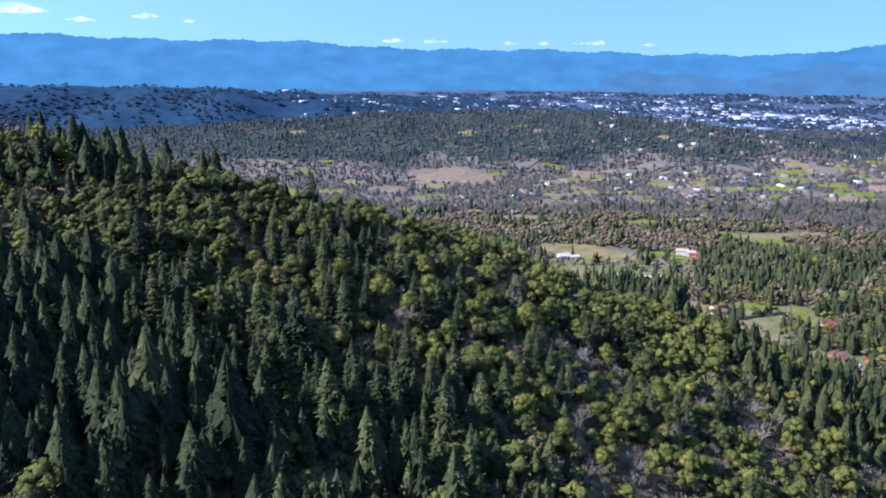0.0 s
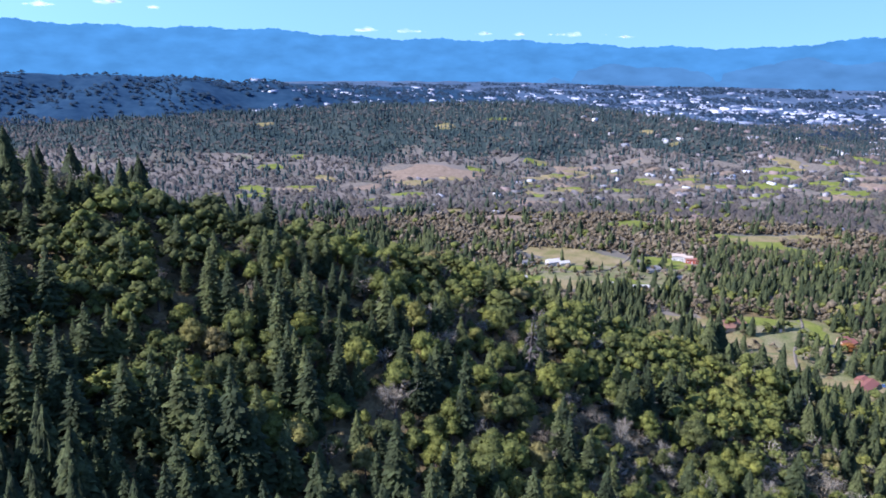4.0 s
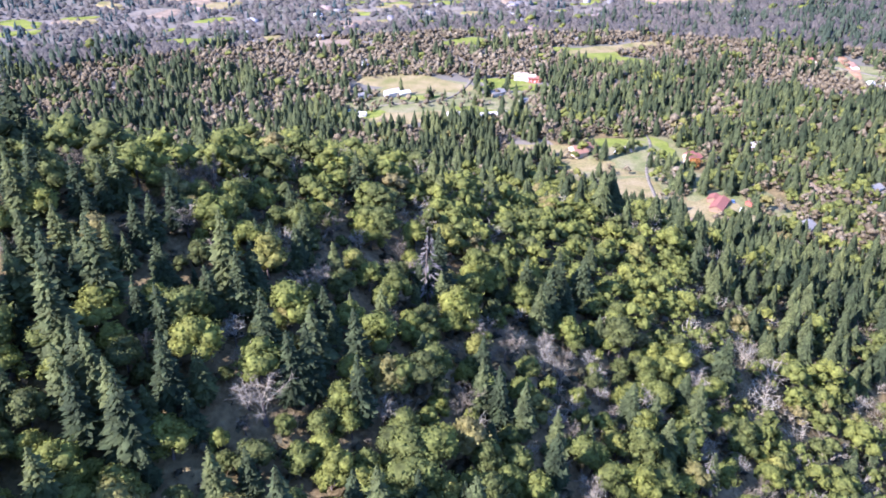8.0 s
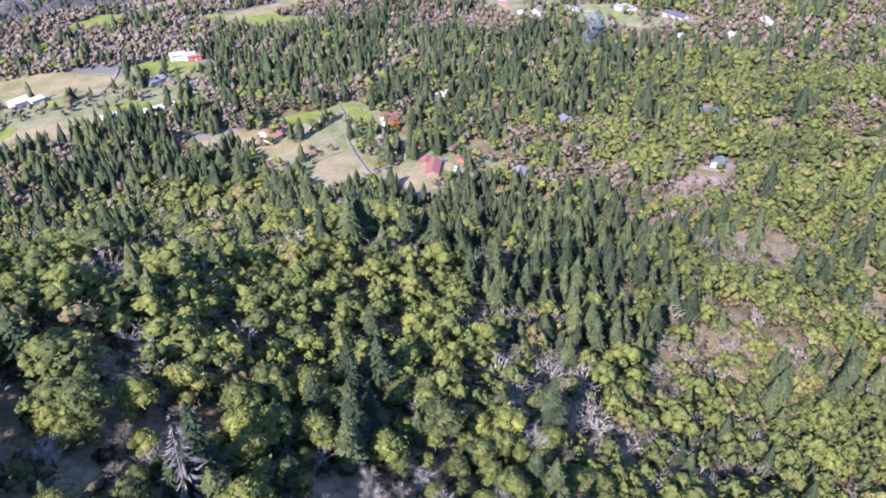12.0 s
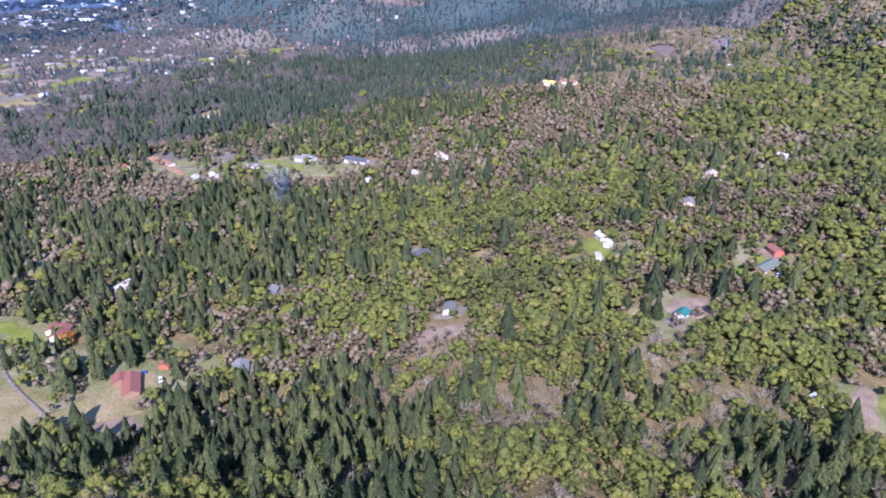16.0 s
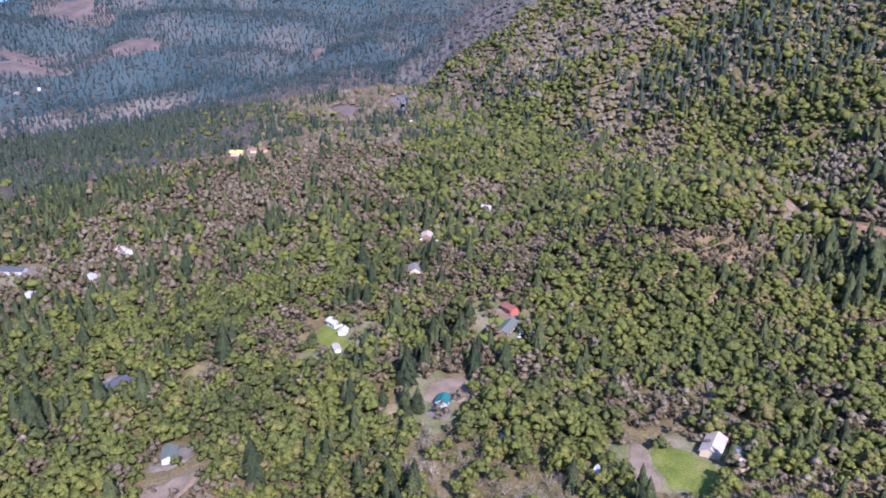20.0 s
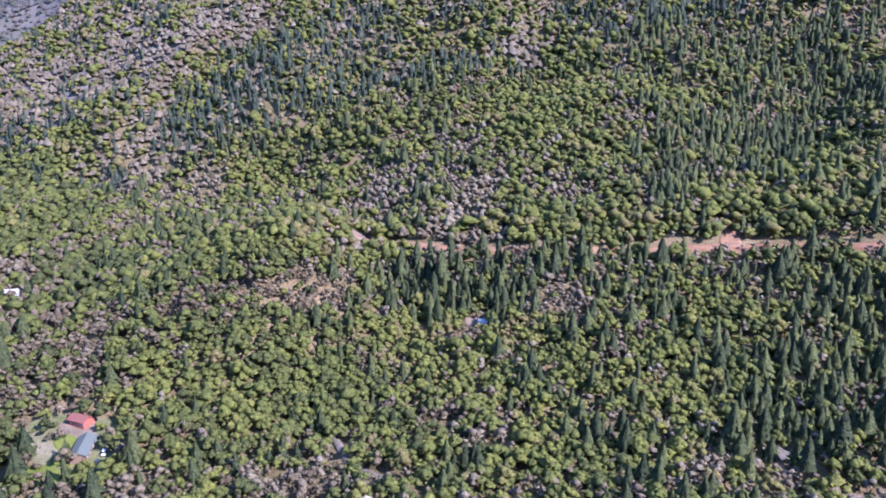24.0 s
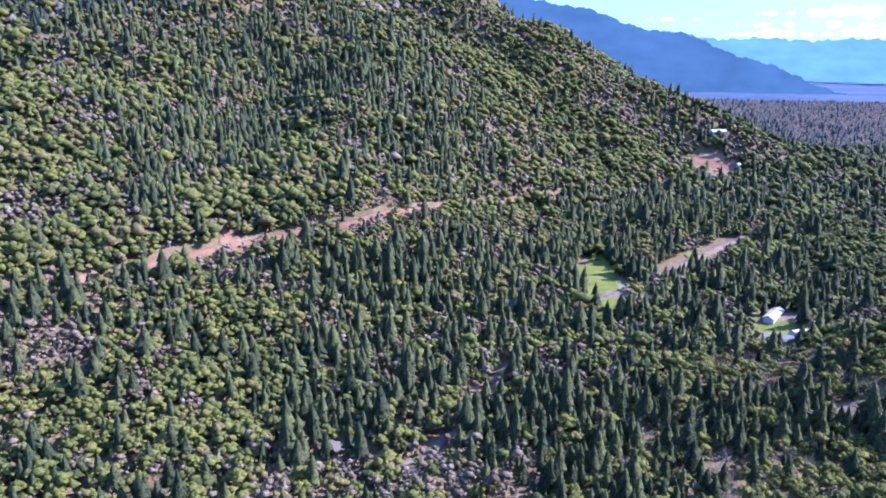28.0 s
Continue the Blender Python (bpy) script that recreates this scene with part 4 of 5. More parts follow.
def fir_growth(x, y):
    """Firs of the valleys and the mountain outgrow those of the dry spur."""
    # the 0.25 term raises firs by the hollow, to deepen its shade
    return 1.16 + 0.25 * np.exp(-(((x + 90) / 80) ** 2 + ((y - 112) / 55) ** 2)) - 0.14 * np.exp(-(((x - 20) / 190) ** 2 + ((y - 190) / 120) ** 2) ** 2)


def sizes(kind, n):
    return np.clip(rng.normal((12.8, 8.6, 8.0)[kind], (4.0, 2.5, 2.0)[kind], n), (4.5, 3.2, 4)[kind], (28, 17, 15)[kind])


def thicket(g, lobes, sprays, limbs, twigs, thick):
    """A leafless crown some way off: a ragged mass of fine twigs with paler limbs reaching out of it."""
    return cat_mesh((oak_shape(g, lobes, sprays, 0.05, 0.24, 0.19 if lobes > 2 else 0.25, (OCT_V, OCT_F)), bare_shape(g, limbs, twigs, thick)))


def dome(g):
    """A low leafless crown far off: five ragged sides up to an off-centre top."""
    vs = [(g.uniform(0.28, 0.46) * math.cos(1.257 * j + g.uniform(-0.3, 0.3)), g.uniform(0.28, 0.46) * math.sin(1.257 * j), g.uniform(0.1, 0.45)) for j in range(5)]
    return np.array(vs + [(g.uniform(-0.12, 0.12), g.uniform(-0.12, 0.12), g.uniform(0.8, 1.0))]), np.array([(j, (j + 1) % 5, 5) for j in range(5)])


LOD = {
    "near": ([fir_tiers(rng, 9, 6, 0.20, 70) for _ in range(6)], [oak_shape(rng, 8, 14, 0.030, 0.26, 0.17, (OCT_V, OCT_F)) for _ in range(8)], [bare_shape(rng, 10, 9, 0.008) for _ in range(5)]),
    "mid": ([fir_tiers(rng, 6, 5, 0.21, 20) for _ in range(6)], [oak_shape(rng, 6, 3, 0.05, 0.27, 0.21, (OCT_V, OCT_F)) for _ in range(9)], [thicket(rng, 3, 5, 5, 5, 0.018) for _ in range(7)]),
    "far": ([fir_tiers(rng, 4, 3, 0.22, 6) for _ in range(6)], [oak_shape(rng, 3, 1, 0.10, 0.24, 0.30, (OCT_V, OCT_F)) for _ in range(9)], [thicket(rng, 2, 2, 2, 1, 0.035) for _ in range(7)]),
    "remote": ([fir_tiers(rng, 2, 2, 0.22) for _ in range(5)], [oak_shape(rng, 2, 0, 0.2, 0.24, 0.36, (OCT_V, OCT_F)) for _ in range(7)], [dome(rng) for _ in range(6)]),
}
NAMES = (("fir_forest", "dense dark green conifers on the slopes", "conifers"), ("oak_forest", "rounded yellow-green evergreen oaks and madrones", "oaks"), ("bare_woodland", "leafless grey oaks pale with lichen", "bare trees"))
px, py = scatter(-500, 1500, -1000, 1100, 5.3)
keep = in_view(px, py) & ~cleared(px, py, rng.normal(-0.5, 2.5, len(px)))
px, py = px[keep], py[keep]
# ground under the flight, below the camera's view: thinner and coarser trees
under_flight = (px < 190) & (px > -50) & (py < 70) & (py > -110)
keep = (~unseen(px, py) | under_flight & (rng.uniform(0, 1, len(px)) < 0.8)) & (rng.uniform(0, 1, len(px)) > 0.8 * sparse(px, py))
px, py = px[keep], py[keep]
near = nearness(px, py)
near[(px < 190) & (px > -50) & (py < 70) & (py > -110)] += 320
keep = (near < 480) | (rng.uniform(0, 1, len(px)) < np.clip(1.0 - (near - 480) / 900, 0.8, 1))
px, py, near = px[keep], py[keep], near[keep]
pk = kinds(px, py)
hollow = (rng.uniform(0, 1, len(px)) < 0.6) & (np.hypot((px + 122) / 52, (py - 105) / 45) < 1)
pk[hollow & (pk != 1)] = 0
# shaded side of the spur: more firs and oaks, also to darken it
shady = (px < 30) & (px > -160) & (py > 60) & (py < 205) & (rng.uniform(0, 1, len(px)) < 0.6) & (pk == 2)
pk[shady] = np.where(rng.uniform(0, 1, shady.sum()) < 0.5, 0, 1)
# dark firs in place of oaks, standing in for the slope's deep shade
dim = (px < 10) & (px > -130) & (py > 60) & (py < 142) & (rng.uniform(0, 1, len(px)) < 0.8) & (pk == 1)
pk[dim] = 0
# the stand on the spur, nearest the flight: trees of their own
order = np.argsort(np.hypot((px - 5) / 1.9, py - 178))
single = np.zeros(len(px), bool)
for kind, most in ((0, 300), (1, 300), (2, 150)):
    single[[k for k in order if pk[k] == kind][:most]] = True
for zone, lo, hi, grow in (("near", 0, 215, 1.0), ("mid", 215, 480, 1.0), ("far", 480, 850, 1.0), ("remote", 850, 3000, 1.08)):
    for kind in (0, 1, 2):
        here = (pk == kind) & ~single & (near >= lo) & (near < hi)
        squash = (1.0, {"near": 1.25, "mid": 1.4}.get(zone, 1.55), 1.35)[kind]
        # beyond the fields the remote leafless groves take the haze-greyed twig colour
        for i, leafless in ((np.nonzero(here & ((py < 350) | (zone != "remote") | (kind != 2)))[0], bare_mat if zone == "near" else grove_mat), (np.nonzero(here & (py >= 350) & (zone == "remote") & (kind == 2))[0], hazed_grove_mat)):
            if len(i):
                forest(NAMES[kind][0], kind, px[i], py[i], sizes(kind, len(i)) * grow * (fir_growth(px[i], py[i]) if kind == 0 else 1.0), LOD[zone][kind], (hazed_valley_fir_mat if zone == "remote" else fir_mat, oak_mat, leafless)[kind], NAMES[kind][1], NAMES[kind][2], squash)
# groves across the distant plain
wx, wy = scatter(-2400, 3700, 1500, 4300, 26.0)
wd, wyaw = np.hypot(wx, wy), np.degrees(np.arctan2(wx, wy))
keep = (wd > 2300) & (wd < 4350) & (wyaw > -33) & (wyaw < 60) & (waves(wx, wy, 420, 61) + 0.6 * waves(wx, wy, 110, 62) > -0.15)
wx, wy = wx[keep], wy[keep]
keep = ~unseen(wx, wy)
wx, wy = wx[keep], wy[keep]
forest("hazed_plain_groves", 1, wx, wy, sizes(1, len(wx)) * 1.2, LOD["remote"][2], hazed_plain_tree_mat, "distant groves across the plain, coloured in hazy blue-grey", "woods", 2.2)
# woods beyond a kilometre
qx, qy = scatter(-1500, 3300, -2600, 2500, 10.5)
keep = in_view(qx, qy) & ((qy > 1100) | (qx > 1500) | (qy < -1000) & (qx < 100)) & (np.hypot(qx, qy) < 3300)
qx, qy = qx[keep], qy[keep]
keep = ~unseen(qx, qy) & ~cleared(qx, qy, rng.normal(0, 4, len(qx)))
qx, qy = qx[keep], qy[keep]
qk = kinds(qx, qy)
far_shapes = (LOD["remote"][0], None, [dome(rng) for _ in range(6)])
for kind in (0, 1, 2):
    i = np.nonzero((qk == kind) | ((qk == 1) & (kind == 2)))[0] if kind != 1 else []
    if len(i):
        forest("far_" + NAMES[kind][0], kind, qx[i], qy[i], sizes(kind, len(i)) * (0.95, 1.0, 0.8)[kind], far_shapes[kind], (hazed_fir_mat, hazed_grove_mat, hazed_grove_mat)[kind], ("distant conifers on the hills, coloured in hazy blue-green", "", "distant groves across the valley, coloured in hazy grey-brown")[kind], "woods", (1.1, 1.0, 1.7)[kind])
# low brush on the near slopes, added to darken gaps between the trees
ux, uy = scatter(-230, 330, 60, 330, 3.1)
keep = (nearness(ux, uy) < 230) & ~cleared(ux, uy, 1.0) & (rng.uniform(0, 1, len(ux)) < 0.75 + 0.3 * waves(ux, uy, 40, 71))
ux, uy = ux[keep], uy[keep]
forest("underbrush", 1, ux, uy, rng.uniform(1.6, 3.6, len(ux)), [oak_shape(rng, 1, 4, 0.14, 0.2, 0.36, (OCT_V, OCT_F)) for _ in range(5)] + [bare_shape(rng, 3, 3, 0.02) for _ in range(3)], brush_mat, "dark brown and olive brush between the trees", "brush", 1.7)


# ---- single trees, each with its trunk and crown ----
TREE_WORDS = (("fir_tree", "dark green conifer with drooping boughs on the wooded spur", "conifer", "firs on the spur"),
              ("oak_tree", "rounded yellow-green evergreen oak on the wooded spur", "oak", "leafy oaks on the spur"),
              ("bare_oak", "leafless grey oak pale with lichen on the spur", "bare tree", "bare oaks on the spur"))
crowns = ([fir_shape(rng, 36, 20, 0.21, True, 0.55) for _ in range(6)], [oak_shape(rng, 12, 100, 0.021, 0.25, 0.15) for _ in range(6)], [bare_shape(rng, 20, 26, 0.004) for _ in range(5)])
crown_meshes, trunks = [], []
for kind in (0, 1, 2):
    row = []
    for v, f in crowns[kind]:
        m = mesh_from("crown", v, f, None, kind != 0)
        m.materials.append((fir_one, oak_one, bare_one)[kind])
        row.append(m)
    crown_meshes.append(row)
    trunks.append(trunk_mesh("trunk", (0.9, 0.6, 0.5)[kind], (0.014, 0.025, 0.025)[kind]))
for kind in (0, 1, 2):
    name, label, category, group = TREE_WORDS[kind]
    i = np.nonzero(single & (pk == kind))[0]
    h = sizes(kind, len(i)) * (fir_growth(px[i], py[i]) if kind == 0 else 1.0)
    z = ground_z(px[i], py[i])
    for k, s, gz_ in zip(i, h, z):
        tree = tagged(new(name), label, category, group)
        w = s * rng.uniform(0.9, 1.2) * (1.0 if kind == 0 else 1.1)
        tree.matrix_world = Matrix.LocRotScale((px[k], py[k], gz_), Euler((0, 0, rng.uniform(0, 6.28))), (w, w, s))
        for nm, me in (("trunk", trunks[kind]), ("crown", crown_meshes[kind][rng.integers(0, len(crown_meshes[kind]))])):
            ob = new(nm, me)
            ob.parent = tree


def special_tree(name, x, y, h, w, mesh, mat, label, category):
    tree = tagged(new(name), label, category)
    tree.matrix_world = Matrix.LocRotScale((x, y, float(ground_z(x, y))), Euler((0, 0, x)), (w, w, h))
    part("trunk", trunk_mesh("trunk", 0.85, 0.018), None, tree)
    part("crown", mesh_from("crown", *mesh), mat, tree)
    return tree


snag_mat = foliage("dead_needles", ((0.0, (0.11, 0.095, 0.085)), (1.0, (0.14, 0.125, 0.112))), True, 0.05)
rust_mat = foliage("rust_leaves", ((0.0, (0.30, 0.12, 0.035)), (1.0, (0.34, 0.16, 0.05))), True)
special_tree("dead_fir", 16, 205, 23, 24, fir_shape(rng, 30, 7, 0.17, False, 0.22), snag_mat, "dead grey fir with bare drooping boughs on the spur", "dead tree")
special_tree("dead_fir", 72, 156, 15, 18, fir_shape(rng, 26, 7, 0.17, False, 0.22), snag_mat, "short dead grey fir low on the spur", "dead tree")
special_tree("rust_tree", 344, 532, 8, 14, oak_shape(rng, 12, 90, 0.03, 0.30), rust_mat, "round rust-orange tree before a red-roofed house", "tree")
special_tree("rust_tree", -72, 262, 10, 12, oak_shape(rng, 10, 90, 0.03), rust_mat, "rust-brown oak on the crest of the spur", "tree")
for x, y, h in ((437, 172, 17), (443, 178, 16), (431, 178, 13), (524, 232, 15), (517, 116, 13), (760, 92, 17), (742, 90, 15), (668, 128, 17), (102, 752, 11), (95, 748, 9), (180, 772, 15), (184, 776, 14), (165, 762, 9), (222, 742, 13), (246, 765, 13), (253, 708, 17), (205, 700, 16), (195, 703, 15)):
    special_tree("fir_tree", x, y, h, h * rng.uniform(1.2, 1.5), crowns[0][int(h) % 6], fir_one, "dark bushy conifer standing alone by the houses", "conifer")

# ---- open ground ----
def soil(name, stops, scale, relief):
    m, n_, l_, b_ = material(name, 0.95)
    a, b = noise_of(n_, l_, scale, 6.0), noise_of(n_, l_, scale * 12, 5.0)
    r = ramp(n_, stops)
    l_.new(a.outputs[0], r.inputs[0])
    v = ramp(n_, ((0.3, (0.72, 0.72, 0.72)), (0.7, (1.2, 1.2, 1.2))))
    l_.new(b.outputs[0], v.inputs[0])
    l_.new(mixed(n_, l_, 1.0, r.outputs[0], v.outputs[0], "MULTIPLY"), b_.inputs["Base Color"])
    bu = n_.new("ShaderNodeBump")
    bu.inputs["Strength"].default_value, bu.inputs["Distance"].default_value = relief, 0.3
    l_.new(b.outputs[0], bu.inputs["Height"])
    l_.new(bu.outputs[0], b_.inputs["Normal"])
    return m


SOILS = {
    "lawn": (soil("lawn_grass", ((0.3, (0.088, 0.106, 0.020)), (0.55, (0.128, 0.142, 0.028)), (0.75, (0.175, 0.155, 0.055))), 0.08, 0.4), "bright green mown grass", "lawn"),
    "pasture": (soil("dry_grass", ((0.28, (0.110, 0.108, 0.034)), (0.5, (0.172, 0.138, 0.064)), (0.72, (0.215, 0.168, 0.090))), 0.05, 0.5), "tan winter pasture with greener patches", "pasture"),
    "grassland": (soil("rough_grass", ((0.3, (0.085, 0.100, 0.034)), (0.5, (0.135, 0.128, 0.058)), (0.72, (0.190, 0.160, 0.098))), 0.06, 0.5), "rough grass under scattered trees", "grassland"),
    "dirt": (soil("bare_earth", ((0.3, (0.135, 0.100, 0.066)), (0.6, (0.195, 0.145, 0.100)), (0.75, (0.24, 0.18, 0.12))), 0.11, 0.6), "bare tan earth with thin dry grass", "bare ground"),
    "red_dirt": (soil("red_earth", ((0.3, (0.170, 0.088, 0.048)), (0.6, (0.235, 0.135, 0.076)), (0.75, (0.30, 0.19, 0.115))), 0.09, 0.6), "orange-red cut earth", "bare ground"),
    "logged": (soil("logged_slope", ((0.3, (0.072, 0.060, 0.052)), (0.55, (0.108, 0.082, 0.068)), (0.75, (0.140, 0.105, 0.086))), 0.03, 0.6), "pinkish-brown logged slope between conifers", "logged slope"),
    "grit": (soil("gravel", ((0.3, (0.105, 0.088, 0.066)), (0.7, (0.175, 0.150, 0.116))), 0.3, 0.7), "pale grey gravel yard", "gravel"),
}


def open_patch(cx, cy, rx, ry, turn, kind, lift):
    r, rings, n = random.Random(int(cx * 7 + cy)), 7, 36
    bends = [(r.uniform(0, 6.28), r.uniform(0.10, 0.30) / (k * 0.75)) for k in range(1, 5)]
    vs = [(cx, cy)]
    for j in range(1, rings + 1):
        for i in range(n):
            a = 6.283 * i / n
            f = j / rings * (1 + sum(q * math.sin((k + 2) * a + p) for k, (p, q) in enumerate(bends)))
            x, y = rx * f * math.cos(a), ry * f * math.sin(a)
            c, s = math.cos(radians(turn)), math.sin(radians(turn))
            vs.append((cx + x * c - y * s, cy + x * s + y * c))
    vs = np.array(vs)
    z = ground_z(vs[:, 0], vs[:, 1]) + lift
    z[-n:] -= lift + 0.25
    tri = [(0, 1 + i, 1 + (i + 1) % n) for i in range(n)]
    for j in range(rings - 1):
        for i in range(n):
            a, b = 1 + j * n + i, 1 + j * n + (i + 1) % n
            tri += [(a, a + n, b + n), (a, b + n, b)]
    mat, label, category = SOILS[kind]
    mesh = mesh_from(kind, np.column_stack([vs, z]), np.array(tri))
    mesh.polygons.foreach_set("use_smooth", np.ones(len(tri), bool))
    mesh.materials.append(mat)
    return tagged(new({"lawn": "lawn", "pasture": "pasture", "grassland": "grassland", "dirt": "bare_ground", "red_dirt": "bare_ground", "grit": "gravel_yard", "logged": "logged_slope"}[kind], mesh), label, category, kind="structure")


for k, c in enumerate(CLEARINGS):
    open_patch(*c, 0.55 + 0.006 * k)


def strip(name, points, width, mat, label, lift=0.9):
    """A road or track laid over the ground along its bends."""
    pts = []
    for (ax, ay), (bx, by) in zip(points, points[1:]):
        n = max(2, int(math.hypot(bx - ax, by - ay) / 5))
        pts += [(ax + (bx - ax) * k / n, ay + (by - ay) * k / n) for k in range(n)]
    pts = np.array(pts + [points[-1]], float)
    for _ in range(4):
        pts[1:-1] = (pts[:-2] + 2 * pts[1:-1] + pts[2:]) / 4
    d = np.gradient(pts, axis=0)
    d /= np.linalg.norm(d, axis=1)[:, None]
    side = np.column_stack([-d[:, 1], d[:, 0]])
    vs = []
    for f, drop in ((-1.25, 1.5), (-1, 0), (0, -0.1), (1, 0), (1.25, 1.5)):
        p = pts + side * f * width / 2
        vs.append(np.column_stack([p, ground_z(p[:, 0], p[:, 1]) + lift - drop]))
    n = len(pts)
    i = np.arange(5 * n).reshape(5, n)
    f = np.stack([i[:-1, :-1], i[1:, :-1], i[1:, 1:], i[:-1, 1:]], -1).reshape(-1, 4)
    mesh = mesh_from(name, np.concatenate(vs), f)
    mesh.polygons.foreach_set("use_smooth", np.ones(len(f), bool))
    mesh.materials.append(mat)
    return tagged(new(name, mesh), label, "road", kind="structure")


for name, width, kind, label, points in ROADS:
    strip(name, points, width, SOILS[kind][0], label)


# ---- houses, sheds, greenhouses ----
def paint(name, colour, roughness=0.7, metallic=0.0, streak=(1, 1, 4)):
    m, n_, l_, b_ = material(name, roughness)
    nz = noise_of(n_, l_, 0.9, 5.0, "Object", streak)
    r = ramp(n_, ((0.3, tuple(c * 0.8 for c in colour)), (0.7, tuple(min(c * 1.1, 0.9) for c in colour))))
    l_.new(nz.outputs[0], r.inputs[0])
    l_.new(r.outputs[0], b_.inputs["Base Color"])
    b_.inputs["Specular IOR Level"].default_value = 0.2 if roughness > 0.5 else 0.5
    b_.inputs["Metallic"].default_value = metallic
    return m


WALLS = {k: paint(k + "_siding", c) for k, c in (("white", (0.42, 0.40, 0.37)), ("tan", (0.46, 0.36, 0.25)), ("brown", (0.20, 0.13, 0.085)), ("grey", (0.38, 0.38, 0.37)), ("red", (0.33, 0.09, 0.06)))}
ROOFS = {k: paint(k + "_roofing", c, 0.6, 0.0, (4, 1, 1)) for k, c in (("white", (0.38, 0.355, 0.315)), ("grey", (0.165, 0.155, 0.14)), ("slate", (0.062, 0.063, 0.068)), ("brown", (0.23, 0.16, 0.12)), ("red", (0.19, 0.075, 0.052)), ("rust", (0.20, 0.105, 0.068)), ("tan", (0.36, 0.29, 0.22)), ("teal", (0.02, 0.115, 0.10)), ("green", (0.105, 0.115, 0.09)), ("yellow", (0.60, 0.40, 0.10)))}
trim_mat = paint("white_trim", (0.74, 0.74, 0.72))
brick_mat = paint("chimney_brick", (0.30, 0.15, 0.11))
glass_mat, _, _, gb_ = material("window_glass", 0.08)
gb_.inputs["Base Color"].default_value = (0.03, 0.04, 0.05, 1)
gb_.inputs["Specular IOR Level"].default_value = 0.8


def box(bm, x0, x1, y0, y1, z0, z1):
    v = [bm.verts.new((x, y, z)) for z in (z0, z1) for x, y in ((x0, y0), (x1, y0), (x1, y1), (x0, y1))]
    for f in ((3, 2, 1, 0), (4, 5, 6, 7), (0, 1, 5, 4), (1, 2, 6, 5), (2, 3, 7, 6), (3, 0, 4, 7)):
        bm.faces.new([v[k] for k in f])
    return bm


def gable_body(bm, L, W, H, rise, x=0.0, y=0.0):
    a, b = L / 2, W / 2
    v = [bm.verts.new(q) for q in ((x - a, y - b, -1.5), (x + a, y - b, -1.5), (x + a, y + b, -1.5), (x - a, y + b, -1.5), (x - a, y - b, H), (x + a, y - b, H), (x + a, y + b, H), (x - a, y + b, H), (x - a, y, H + rise), (x + a, y, H + rise))]
    for f in ((0, 1, 5, 4), (2, 3, 7, 6), (1, 2, 6, 9, 5), (3, 0, 4, 8, 7), (4, 5, 9, 8), (6, 7, 8, 9), (3, 2, 1, 0)):
        bm.faces.new([v[k] for k in f])
    return bm


def gable_roof(bm, L, W, H, rise, x=0.0, y=0.0, over=0.6, thick=0.22):
    a, b, drop = L / 2 + over, W / 2 + over, rise * over / (W / 2)
    for s in (-1, 1):
        low, top = H - drop + 0.05, H + rise + 0.05
        v = [bm.verts.new(q) for z in (0, thick) for q in ((x - a, y + s * b, low + z), (x + a, y + s * b, low + z), (x + a, y, top + z), (x - a, y, top + z))]
        for f in ((0, 1, 2, 3), (7, 6, 5, 4), (0, 4, 5, 1), (1, 5, 6, 2), (2, 6, 7, 3), (3, 7, 4, 0)):
            bm.faces.new([v[k] for k in (f if s < 0 else f[::-1])])
    return bm


def building(name, x, y, turn, L, W, H, wall, roof, label, category, wing=None, chimney=False, windows=3, rise=None):
    """A gabled building with its openings; wing: length, width, offset along it and to the side."""
    ob = tagged(new(name), label, category)
    ob.matrix_world = pose(x, y, float(ground_z(x, y)) + 0.5, 0, 0, turn)
    rise = rise or W * 0.24
    part("wall", gable_body(bmesh.new(), L, W, H, rise), WALLS[wall], ob)
    part("roof", gable_roof(bmesh.new(), L, W, H, rise), ROOFS[roof], ob)
    if wing:
        wl, ww, ox, oy = wing
        part("wing_wall", gable_body(bmesh.new(), wl, ww, H * 0.92, ww * 0.22, ox, oy), WALLS[wall], ob)
        part("wing_roof", gable_roof(bmesh.new(), wl, ww, H * 0.92, ww * 0.22, ox, oy), ROOFS[roof], ob)
    for s in (-1, 1):
        for k in range(windows):
            wx = L * ((k + 0.5) / windows - 0.5)
            if s < 0 and k == windows // 2:
                part("door", box(bmesh.new(), wx - 0.5, wx + 0.5, s * W / 2 - 0.06, s * W / 2 + 0.06, 0, 2.05), trim_mat, ob)
                continue
            win = part("window", box(bmesh.new(), wx - 0.85, wx + 0.85, s * W / 2 - 0.07, s * W / 2 + 0.07, 0.85, 2.15), trim_mat, ob)
            part("pane", box(bmesh.new(), wx - 0.72, wx + 0.72, s * W / 2 - 0.09, s * W / 2 + 0.09, 0.98, 2.02), glass_mat, win)
    if chimney:
        part("chimney", box(bmesh.new(), L * 0.2, L * 0.2 + 0.9, 0.4, 1.2, H, H + rise + 1.1), brick_mat, ob)
    return ob


building("house", 149, 796, 15, 20, 11, 5.0, "white", "white", "large white farmhouse with pale roof by the pasture", "house", (12, 8, 8, -7), True, 4)
building("house", 118, 803, 5, 14, 9, 3.2, "grey", "grey", "grey house among trees beside the pasture", "house", None, False, 3)
building("shed", 101, 745, -25, 13, 7, 3.0, "white", "white", "white shed on the bank of the pond", "shed", None, False, 3)
building("greenhouse", 226, 700, -4, 28, 8, 2.6, "white", "white", "long white-roofed greenhouse on the lawn", "greenhouse", None, False, 4)
